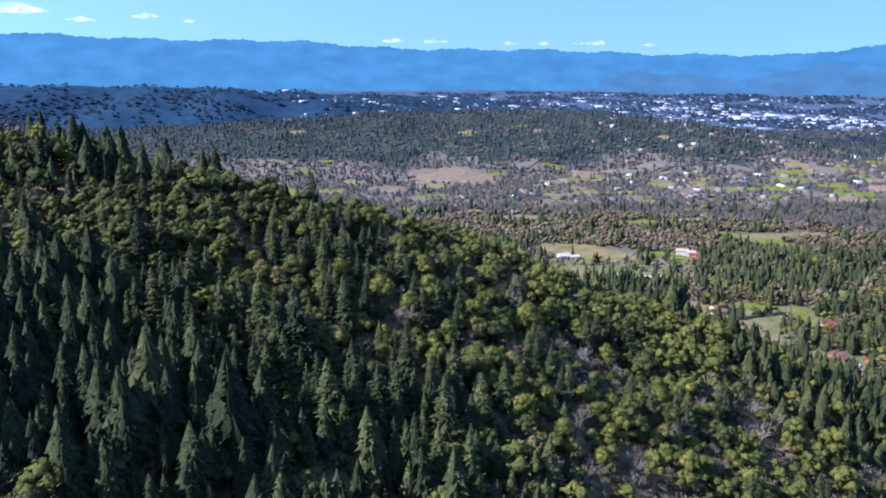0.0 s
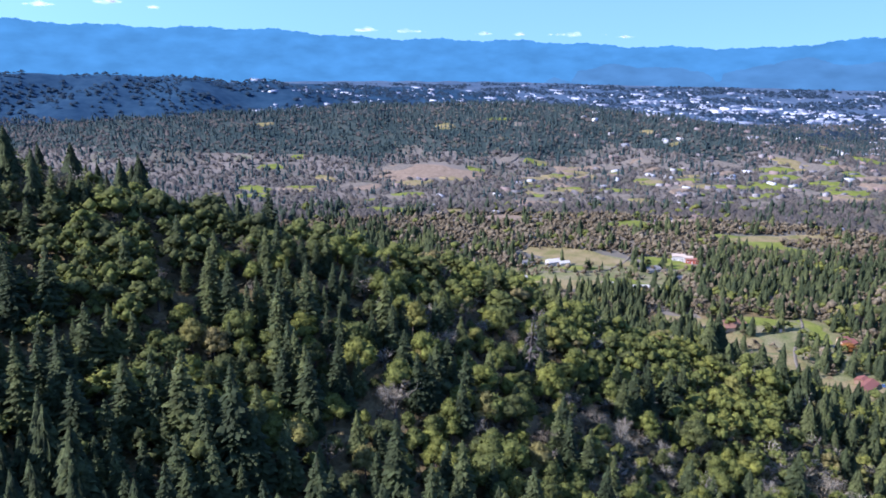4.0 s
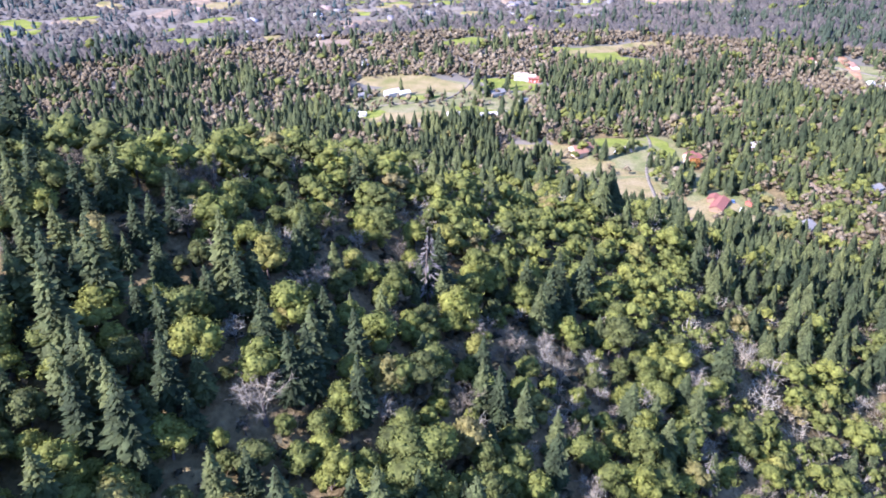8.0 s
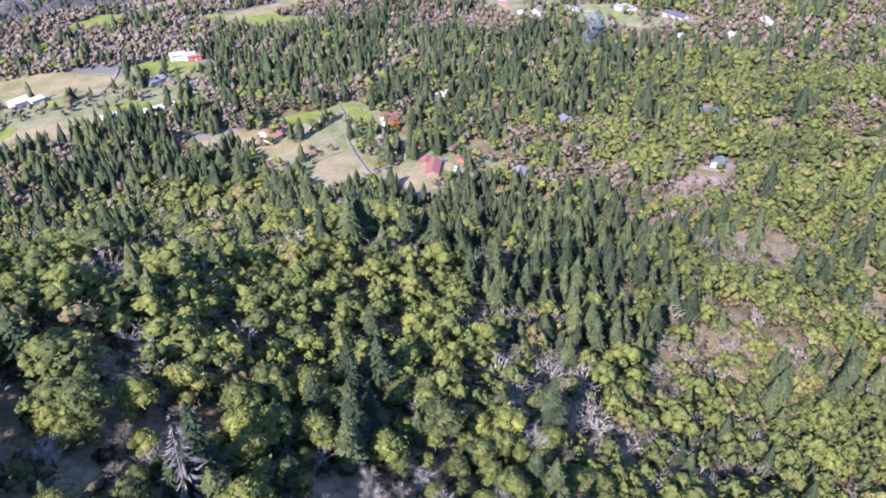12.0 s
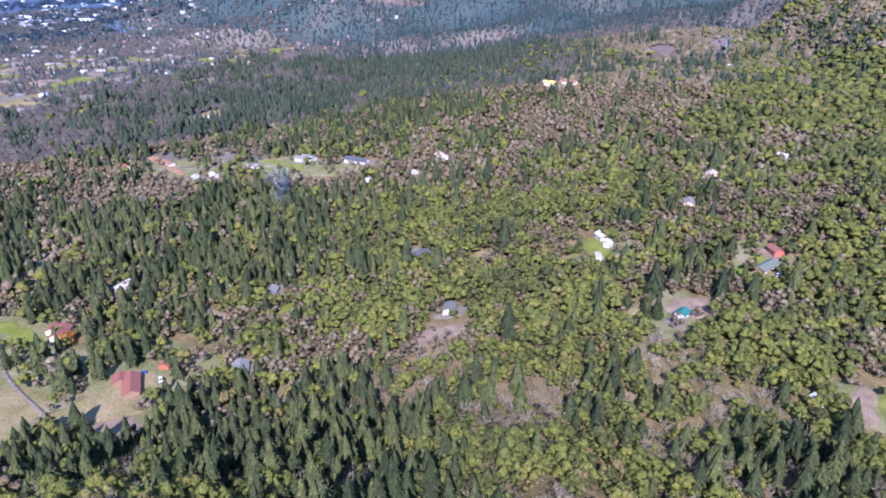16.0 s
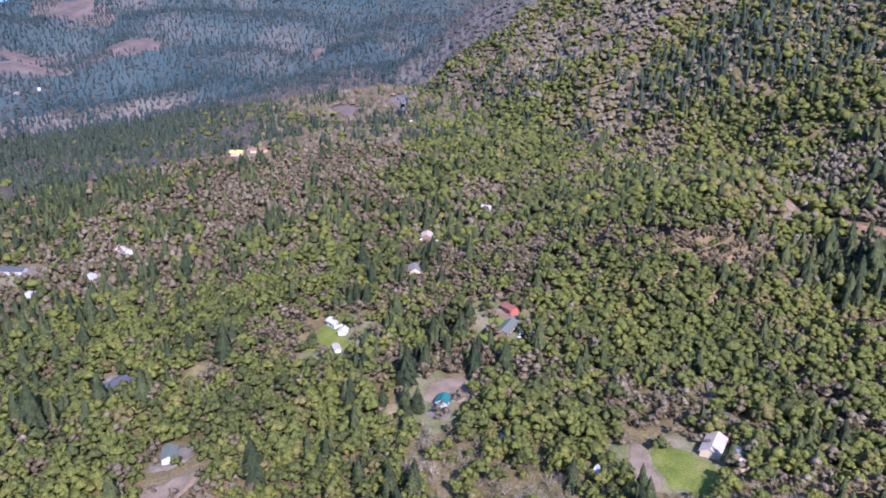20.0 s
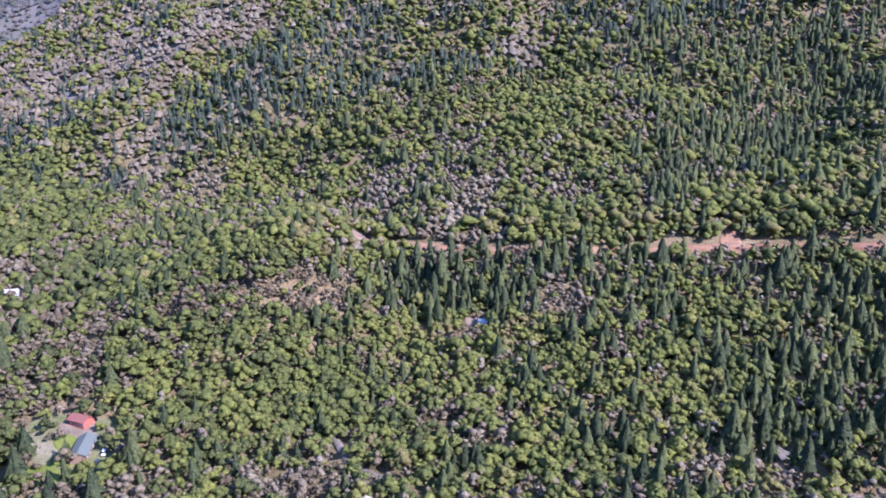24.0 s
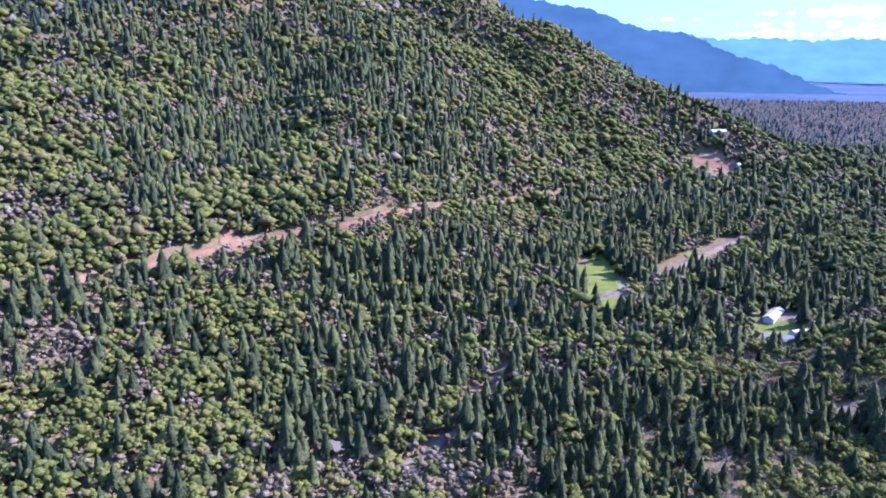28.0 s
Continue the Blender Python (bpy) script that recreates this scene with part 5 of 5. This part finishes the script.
building("greenhouse", 191, 713, -4, 15, 8, 2.6, "white", "white", "short white-roofed greenhouse on the lawn", "greenhouse", None, False, 3)
building("house", 257, 768, 20, 17, 9, 3.4, "white", "grey", "pale house with grey roof on a green lawn", "house", (9, 7, 9, 6), False, 3)
building("house", 303, 813, -15, 15, 9, 5.6, "white", "tan", "two-storey white farmhouse above the lawn", "house", (10, 8, 11, -4), True, 3)
building("barn", 316, 803, -15, 14, 8, 4.0, "red", "red", "red-brown barn beside the white farmhouse", "barn", None, False, 3)
building("shed", 276, 738, 10, 9, 6, 2.6, "white", "grey", "small pale shed under pines", "shed", None, False, 3)
building("house", 270, 591, 12, 24, 11, 3.2, "tan", "rust", "long brown-roofed ranch house facing the field", "house", (12, 9, -9, -7), True, 4)
building("shed", 308, 578, 10, 9, 7, 2.8, "tan", "tan", "small tan outbuilding under tall pines", "shed", None, False, 3)
building("house", 350, 543, 25, 16, 9, 3.4, "tan", "red", "house with red and white roofs behind a rust-coloured tree", "house", (9, 7, 6, 7), False, 3)
building("house", 419, 553, 0, 16, 10, 3.2, "white", "white", "low white-roofed house in a gravel yard", "house", None, False, 3)
building("house", 306, 447, 40, 21, 9, 3.2, "brown", "red", "brown house with long red roof by the pasture", "house", (9, 8, 9, 6), False, 4)
building("cabin", 332, 444, 10, 7, 6, 2.6, "red", "red", "small red-roofed cabin on dry grass", "cabin", None, False, 3)
building("cabin", 314, 408, 20, 8, 6, 2.6, "red", "rust", "small rust-roofed cabin among firs", "cabin", None, False, 3)
building("shed", 248, 437, 20, 15, 5, 2.6, "white", "white", "long white trailer at the edge of the pasture", "trailer", None, False, 3)
building("house", 337, 396, 30, 14, 9, 3.0, "grey", "grey", "grey-roofed house in a gravel yard", "house", None, False, 3)
building("house", 434, 435, 15, 13, 8, 3.0, "grey", "grey", "grey house at the edge of the oaks", "house", None, False, 3)
building("house", 513, 353, -35, 18, 12, 3.6, "grey", "slate", "house with broad slate-blue hipped roof among oaks", "house", (13, 10, 9, -7), False, 3)
building("house", 428, 299, 10, 11, 7, 3.2, "grey", "green", "house with grey-green roof in a tan clearing", "house", None, False, 3)
building("house", 550, 219, 35, 10, 7, 3.2, "white", "white", "white house at the top of a green lawn", "house", None, False, 3)
building("shed", 537, 213, -20, 7, 5, 2.8, "white", "white", "white shed beside the green lawn", "shed", None, False, 3)
building("shed", 515, 217, 15, 8, 4, 2.6, "white", "tan", "pale open shed at the foot of the lawn", "shed", None, False, 3)
building("cabin", 443, 158, -20, 8, 6.5, 3.0, "grey", "teal", "cabin with bright teal metal roof beside dark firs", "cabin", None, False, 3)
building("barn", 543, 101, 25, 11, 7, 3.4, "red", "red", "small bright red barn on orange earth", "barn", None, False, 3)
building("house", 519, 108, -32, 20, 8, 3.2, "brown", "green", "long house with grey-green metal roof on a lawn", "house", None, False, 4)
building("house", 749, 216, -30, 13, 8, 3.2, "white", "grey", "pale house with grey roof on the wooded shoulder", "house", None, False, 3)
building("house", 693, 144, -10, 14, 9, 3.2, "brown", "tan", "house with broad weathered tan roof", "house", None, True, 3)
building("shed", 674, 139, -35, 9, 5, 2.6, "white", "white", "small white shed by the drive", "shed", None, False, 3)
building("house", 621, 160, 0, 13, 8, 3.0, "tan", "grey", "small house with grey roof by the drive", "house", None, False, 3)
building("house", 752, 82, 60, 9, 7, 5.0, "white", "white", "tall white house between dark firs", "house", None, False, 3)
building("house", 764, 67, 50, 10, 7, 4.0, "white", "white", "second white house between dark firs", "house", None, False, 3)
building("house", 681, 780, 60, 20, 9, 3.0, "tan", "red", "red-roofed building along the lane", "house", None, False, 4)
building("house", 705, 736, 60, 18, 8, 3.0, "white", "rust", "white building with rust roof along the lane", "house", None, False, 3)
building("house", 661, 668, 30, 13, 8, 3.0, "white", "white", "white-roofed house by the lane", "house", None, False, 3)
building("shed", 673, 652, 70, 8, 7, 4.0, "white", "white", "tall white shed by the lane", "shed", None, False, 3)
building("house", 710, 625, 75, 18, 9, 3.0, "white", "grey", "grey-roofed house on the lane", "house", None, False, 3)
building("house", 735, 568, 75, 18, 10, 3.4, "white", "grey", "pale house with grey roof and a wing on the lane", "house", (10, 8, 8, 6), False, 3)
building("barn", 728, 505, 78, 28, 10, 3.6, "grey", "slate", "long dark slate-roofed barn beside the lane", "barn", None, False, 4)
building("house", 745, 414, 40, 17, 10, 3.2, "grey", "tan", "tan-roofed house above the lane", "house", None, False, 3)
building("house", 691, 424, 20, 13, 7, 3.0, "tan", "white", "house with white roof in bare earth", "house", None, False, 3)
building("house", 668, 463, 30, 14, 7, 3.0, "white", "white", "low white house at the wood's edge", "house", None, False, 3)
building("house", 768, 518, 60, 13, 8, 3.0, "tan", "brown", "brown-roofed house behind the lane", "house", None, False, 3)
building("house", 870, 613, 40, 15, 8, 3.0, "white", "white", "white-roofed house among distant pines", "house", None, False, 3)
building("house", 944, 796, 40, 18, 10, 4.0, "white", "white", "white house at the edge of the distant field", "house", None, False, 3)
building("shed", 920, 828, 60, 26, 8, 3.0, "white", "white", "long white shed at the edge of the distant field", "shed", None, False, 4)
building("house", 1044, 357, 70, 17, 10, 4.0, "tan", "yellow", "house with ochre-yellow roof on the bare shoulder", "house", None, False, 3)
building("house", 1048, 330, 70, 20, 10, 3.6, "tan", "rust", "house with rust-coloured roof on the bare shoulder", "house", None, False, 4)
building("house", 1178, 292, 70, 14, 9, 3.6, "tan", "yellow", "small ochre house on the ridge", "house", None, False, 3)
building("house", 1136, 511, 70, 24, 9, 3.2, "white", "white", "long white building among distant conifers", "house", None, False, 4)
building("house", 1195, 118, 75, 24, 10, 3.6, "white", "white", "white ranch house on the ridge", "house", (14, 9, 12, -6), False, 4)
building("house", 383, 34, -38, 17, 9, 2.9, "tan", "tan", "tan-roofed mobile home on a lawn", "mobile home", None, False, 3)
building("house", 371, 27, -38, 13, 9, 2.7, "tan", "tan", "tan-roofed annex beside the mobile home", "mobile home", None, False, 3)
building("shed", 369, 93, 30, 7, 5, 2.6, "white", "white", "small white shed in the oaks", "shed", None, False, 3)
building("house", 790, -74, 30, 17, 8, 3.2, "white", "tan", "white house in an orange earth clearing", "house", (10, 7, -10, -6), False, 3)
building("house", 467, -134, 35, 13, 7, 3.0, "white", "white", "white-roofed house under tall firs", "house", None, False, 3)
building("shed", 478, -106, 15, 8, 6, 2.6, "tan", "tan", "tan shed below the firs", "shed", None, False, 3)
building("house", 191, -322, 10, 14, 9, 3.0, "grey", "slate", "house with blue-grey roof in the firs", "house", None, False, 3)
building("shed", 146, -336, 40, 8, 5, 2.6, "white", "white", "small white shed at the corner of the meadow", "shed", None, False, 3)
building("barn", 11, -286, -8, 26, 11, 3.8, "grey", "grey", "long grey metal barn in the farmyard", "barn", None, False, 4)
building("greenhouse", 4, -328, 55, 24, 7, 2.8, "white", "white", "white plastic greenhouse tunnel in the farmyard", "greenhouse", None, False, 4)
building("greenhouse", 16, -338, 55, 14, 6, 2.6, "white", "white", "shorter white greenhouse tunnel in the farmyard", "greenhouse", None, False, 3)
building("shed", -3, -298, 20, 12, 7, 3.0, "white", "white", "white open-sided shed beside the barn", "shed", None, False, 3)
building("house", -62, -752, 10, 18, 9, 3.6, "white", "white", "white house at the head of the valley", "house", None, False, 3)
building("house", -84, -712, 10, 14, 8, 3.2, "white", "white", "white-roofed house by the red terraces", "house", None, False, 3)
building("house", -22, -560, 25, 12, 8, 3.0, "white", "white", "small white house in the valley pines", "house", None, False, 3)

# ---- water ----
water_mat, n_, l_, b_ = material("pond_water", 0.06)
b_.inputs["Base Color"].default_value = (0.03, 0.07, 0.10, 1)
wb = n_.new("ShaderNodeBump")
wb.inputs["Strength"].default_value, wb.inputs["Distance"].default_value = 0.12, 0.2
l_.new(noise_of(n_, l_, 0.8, 3.0).outputs[0], wb.inputs["Height"])
l_.new(wb.outputs[0], b_.inputs["Normal"])


def pond(x, y, rx, ry, label):
    bm = bmesh.new()
    vs = []
    z = float(ground_z(x, y)) + 1.6
    for k in range(32):
        a = 6.283 * k / 32
        f = 1 + 0.12 * math.sin(3 * a + x) + 0.07 * math.sin(5 * a)
        vs.append(bm.verts.new((x + rx * f * math.cos(a), y + ry * f * math.sin(a), z)))
    bm.faces.new(vs)
    rim = bmesh.ops.extrude_edge_only(bm, edges=bm.edges[:])["geom"]
    for v in rim:
        if isinstance(v, bmesh.types.BMVert):
            v.co += Vector((v.co.x - x, v.co.y - y, 0)) * 0.12 + Vector((0, 0, -2.2))
    return tagged(part("water", bm, water_mat), label, "pond", kind="structure")


pond(91, 760, 15, 8, "small dark blue pond beside the pasture")
pond(402, 131, 5, 3.5, "small pale pool among the oaks")

# ---- the town across the plain, and houses strewn over the valley ----
def far_roofs(name, places, walls_mat, label):
    vs, fs, base = [], [], 0
    for x, y, L, W, H, turn in places:
        c, s, z = math.cos(turn), math.sin(turn), float(height(x, y))
        a, b = L / 2, W / 2
        rise = W * 0.16
        pts = [(-a, -b, -2), (a, -b, -2), (a, b, -2), (-a, b, -2), (-a, -b, H), (a, -b, H), (a, b, H), (-a, b, H), (-a, 0, H + rise), (a, 0, H + rise)]
        vs += [(x + p * c - q * s, y + p * s + q * c, z + h) for p, q, h in pts]
        fs += [tuple(base + k for k in f) for f in ((0, 1, 5), (0, 5, 4), (2, 3, 7), (2, 7, 6), (1, 2, 6), (1, 6, 5), (3, 0, 4), (3, 4, 7), (4, 5, 9), (4, 9, 8), (6, 7, 8), (6, 8, 9), (5, 6, 9), (7, 4, 8))]
        base += 10
    tints = np.repeat([random.random() for _ in places], 10)
    mesh = mesh_from(name, np.array(vs), np.array(fs), tints)
    mesh.materials.append(walls_mat)
    return tagged(new(name, mesh), label, "buildings", kind="stuff")


town_mat, n_, l_, b_ = material("town_roofing", 0.7)
at_ = n_.new("ShaderNodeAttribute")
at_.attribute_name = "tint"
# roof tones lean blue-grey, with the plain's haze in the colour
tr_ = ramp(n_, ((0.0, (0.12, 0.14, 0.18)), (0.5, (0.22, 0.23, 0.27)), (0.85, (0.30, 0.31, 0.34)), (1.0, (0.50, 0.51, 0.54))))
l_.new(at_.outputs["Fac"], tr_.inputs[0])
l_.new(tr_.outputs[0], b_.inputs["Base Color"])
rnd = random.Random(77)
town = []
for _ in range(1100):
    yaw, d = radians(rnd.uniform(-12, 60)), rnd.triangular(2350, 4400, 3000)
    big = rnd.random() < 0.16
    town.append((d * math.sin(yaw), d * math.cos(yaw), rnd.uniform(30, 70) if big else rnd.uniform(9, 18), rnd.uniform(12, 26) if big else rnd.uniform(6, 10), rnd.uniform(3, 5) if big else rnd.uniform(2, 4), rnd.uniform(0, 3.14)))
for _ in range(150):
    yaw = radians(rnd.uniform(14, 58))
    d = 3050 + 260 * math.sin(yaw * 5) + rnd.gauss(0, 130)
    town.append((d * math.sin(yaw), d * math.cos(yaw), rnd.uniform(20, 60), rnd.uniform(10, 22), rnd.uniform(3, 5), rnd.uniform(-0.3, 0.3)))
for _ in range(70):
    yaw = radians(rnd.uniform(-2, 16))
    d = 2900 + rnd.gauss(0, 70)
    town.append((d * math.sin(yaw), d * math.cos(yaw), rnd.uniform(25, 70), rnd.uniform(10, 20), rnd.uniform(3, 5), rnd.uniform(-0.3, 0.3)))
far_roofs("town", town, town_mat, "pale roofs and warehouses of a town on the plain")
suburb = []
for _ in range(520):
    x, y = rnd.uniform(150, 1900), rnd.triangular(850, 2350, 1400)
    if x < 300 + (y - 900) * 0.35 and rnd.random() < 0.8:
        continue
    suburb.append((x, y, rnd.uniform(11, 20), rnd.uniform(7, 10), rnd.uniform(3, 5), rnd.uniform(0, 3.14)))
for _ in range(45):
    suburb.append((rnd.uniform(-150, 600), rnd.uniform(880, 1350), rnd.uniform(11, 20), rnd.uniform(7, 10), rnd.uniform(3, 5), rnd.uniform(0, 3.14)))
house_mat, n_, l_, b_ = material("valley_roofing", 0.8)
at_ = n_.new("ShaderNodeAttribute")
at_.attribute_name = "tint"
hr_ = ramp(n_, ((0.0, (0.075, 0.065, 0.060)), (0.35, (0.125, 0.115, 0.110)), (0.6, (0.155, 0.105, 0.085)), (0.8, (0.22, 0.215, 0.21)), (1.0, (0.40, 0.40, 0.39))))
l_.new(at_.outputs["Fac"], hr_.inputs[0])
l_.new(hr_.outputs[0], b_.inputs["Base Color"])
far_roofs("distant_houses", suburb, house_mat, "pale house roofs strewn among the valley groves")


# ---- wood smoke over two of the houses ----
smoke_mat, n_, l_, b_ = material("wood_smoke", 1.0)
veil, thin_air, smoke_mix = n_.new("ShaderNodeBsdfDiffuse"), n_.new("ShaderNodeBsdfTransparent"), n_.new("ShaderNodeMixShader")
veil.inputs[0].default_value = (0.50, 0.62, 0.76, 1)
smoke_ramp = ramp(n_, ((0.40, (0, 0, 0)), (0.7, (0.045, 0.045, 0.045))))
l_.new(noise_of(n_, l_, 0.12, 5.0).outputs[0], smoke_ramp.inputs[0])
l_.new(smoke_ramp.outputs[0], smoke_mix.inputs[0])
l_.new(thin_air.outputs[0], smoke_mix.inputs[1])
l_.new(veil.outputs[0], smoke_mix.inputs[2])
l_.new(smoke_mix.outputs[0], n_["Material Output"].inputs["Surface"])


def smoke(x, y, wide, tall, label):
    """A thin drifting plume of overlapping ragged puffs."""
    r = random.Random(int(x))
    bm = bmesh.new()
    for k in range(9):
        f = k / 8
        size = wide * (0.22 + 0.3 * f) * r.uniform(0.8, 1.2)
        at = Matrix.Translation((r.uniform(-0.3, 0.3) * wide + wide * 0.5 * f, r.uniform(-0.3, 0.3) * wide, 7 + tall * f)) @ Matrix.Diagonal((1.2, 1, 0.8, 1))
        made = bmesh.ops.create_icosphere(bm, subdivisions=3, radius=size, matrix=at)
        for v in made["verts"]:
            v.co += Vector((noise.noise(v.co * 0.13), noise.noise(v.co * 0.13 + Vector((9, 0, 0))), noise.noise(v.co * 0.13 + Vector((0, 9, 0))))) * size * 0.7
    ob = tagged(part("smoke", bm, smoke_mat), label, "smoke", kind="stuff")
    ob.data.polygons.foreach_set("use_smooth", np.ones(len(ob.data.polygons), bool))
    ob.matrix_world = Matrix.Translation((x, y, float(ground_z(x, y))))


smoke(598, 524, 17, 26, "thin blue wood smoke drifting over the firs")
smoke(1242, 131, 20, 24, "thin blue wood smoke by the ridge house")

# ---- vehicles in the yards ----
tyre_mat = paint("tyre_rubber", (0.03, 0.03, 0.03), 0.9)
CAR_PAINT = {k: paint(k + "_car_paint", c, 0.3) for k, c in (("white", (0.62, 0.62, 0.61)), ("black", (0.03, 0.03, 0.035)), ("blue", (0.05, 0.12, 0.28)), ("red", (0.35, 0.05, 0.04)), ("silver", (0.40, 0.41, 0.42)))}


def vehicle(name, x, y, turn, L, W, H, colour, label):
    """Body with a tapered cabin, glazing and four wheels."""
    ob = tagged(new(name), label, "vehicle")
    ob.matrix_world = pose(x, y, float(ground_z(x, y)) + 0.75, 0, 0, turn)
    a, b = L / 2, W / 2
    bm = bmesh.new()
    box(bm, -a, a, -b, b, 0.3, H * 0.55)
    bmesh.ops.bevel(bm, geom=bm.edges[:], offset=0.12, segments=2, affect="EDGES")
    part("body", bm, CAR_PAINT[colour], ob)
    bm = bmesh.new()
    box(bm, -a * 0.62, a * (0.9 if H > 2.2 else 0.42), -b * 0.94, b * 0.94, H * 0.5, H)
    for v in bm.verts:
        if v.co.z > H * 0.9:
            v.co.x, v.co.y = v.co.x * 0.82, v.co.y * 0.86
    part("cabin", bm, CAR_PAINT[colour] if H > 2.2 else glass_mat, ob)
    part("roof_panel", box(bmesh.new(), -a * 0.5, a * (0.72 if H > 2.2 else 0.34), -b * 0.8, b * 0.8, H, H + 0.06), CAR_PAINT[colour], ob)
    for sx in (-0.62, 0.62):
        for sy2 in (-1, 1):
            bm = bmesh.new()
            bmesh.ops.create_cone(bm, cap_ends=True, segments=14, radius1=0.36, radius2=0.36, depth=0.24, matrix=pose(a * sx, b * 0.92 * sy2, 0.36, 90, 0, 0))
            part("wheel", bm, tyre_mat, ob)
    return ob


vehicle("van", 410, 403, 20, 6.2, 2.2, 2.6, "white", "white camper van on the grass")
vehicle("car", 414, 418, 70, 4.6, 1.8, 1.5, "silver", "silver car parked by the grey house")
vehicle("truck", 510, 101, -30, 5.6, 2.0, 2.0, "white", "white pickup beside the long house")
vehicle("car", 505, 106, -35, 4.5, 1.8, 1.5, "black", "dark car beside the long house")
vehicle("car", 20, -262, 10, 4.6, 1.8, 1.5, "black", "dark car parked below the barn")
vehicle("car", 24, -258, 15, 4.6, 1.8, 1.5, "blue", "blue car parked below the barn")
vehicle("car", 16, -256, 0, 4.6, 1.8, 1.5, "black", "dark car parked in the farmyard")
vehicle("truck", 12, -262, 30, 5.6, 2.0, 2.0, "silver", "silver pickup parked in the farmyard")
vehicle("van", 26, -270, 60, 6.0, 2.2, 2.6, "white", "white van beside the grey barn")
vehicle("car", 6, -254, 40, 4.5, 1.8, 1.5, "white", "white car parked below the barn")
vehicle("car", 296, 578, 15, 4.6, 1.8, 1.5, "white", "white car before the ranch house")
vehicle("car", 338, 540, 40, 4.6, 1.8, 1.5, "black", "dark car by the red-roofed house")
vehicle("truck", 318, 437, 40, 5.6, 2.0, 2.0, "white", "white pickup before the red-roofed house")
vehicle("car", 322, 452, 70, 4.5, 1.8, 1.5, "blue", "blue car on the dry grass")
vehicle("car", 378, 18, 50, 4.5, 1.8, 1.5, "white", "white car behind the mobile home")
vehicle("truck", 264, 776, 30, 5.6, 2.0, 2.0, "white", "white pickup on the lawn drive")
vehicle("van", 683, 150, -20, 6.0, 2.2, 2.6, "white", "white van in the drive")
vehicle("car", 410, 548, 0, 4.6, 1.8, 1.5, "silver", "silver car in the gravel yard")
vehicle("car", 424, 544, 20, 4.6, 1.8, 1.5, "red", "red car in the gravel yard")
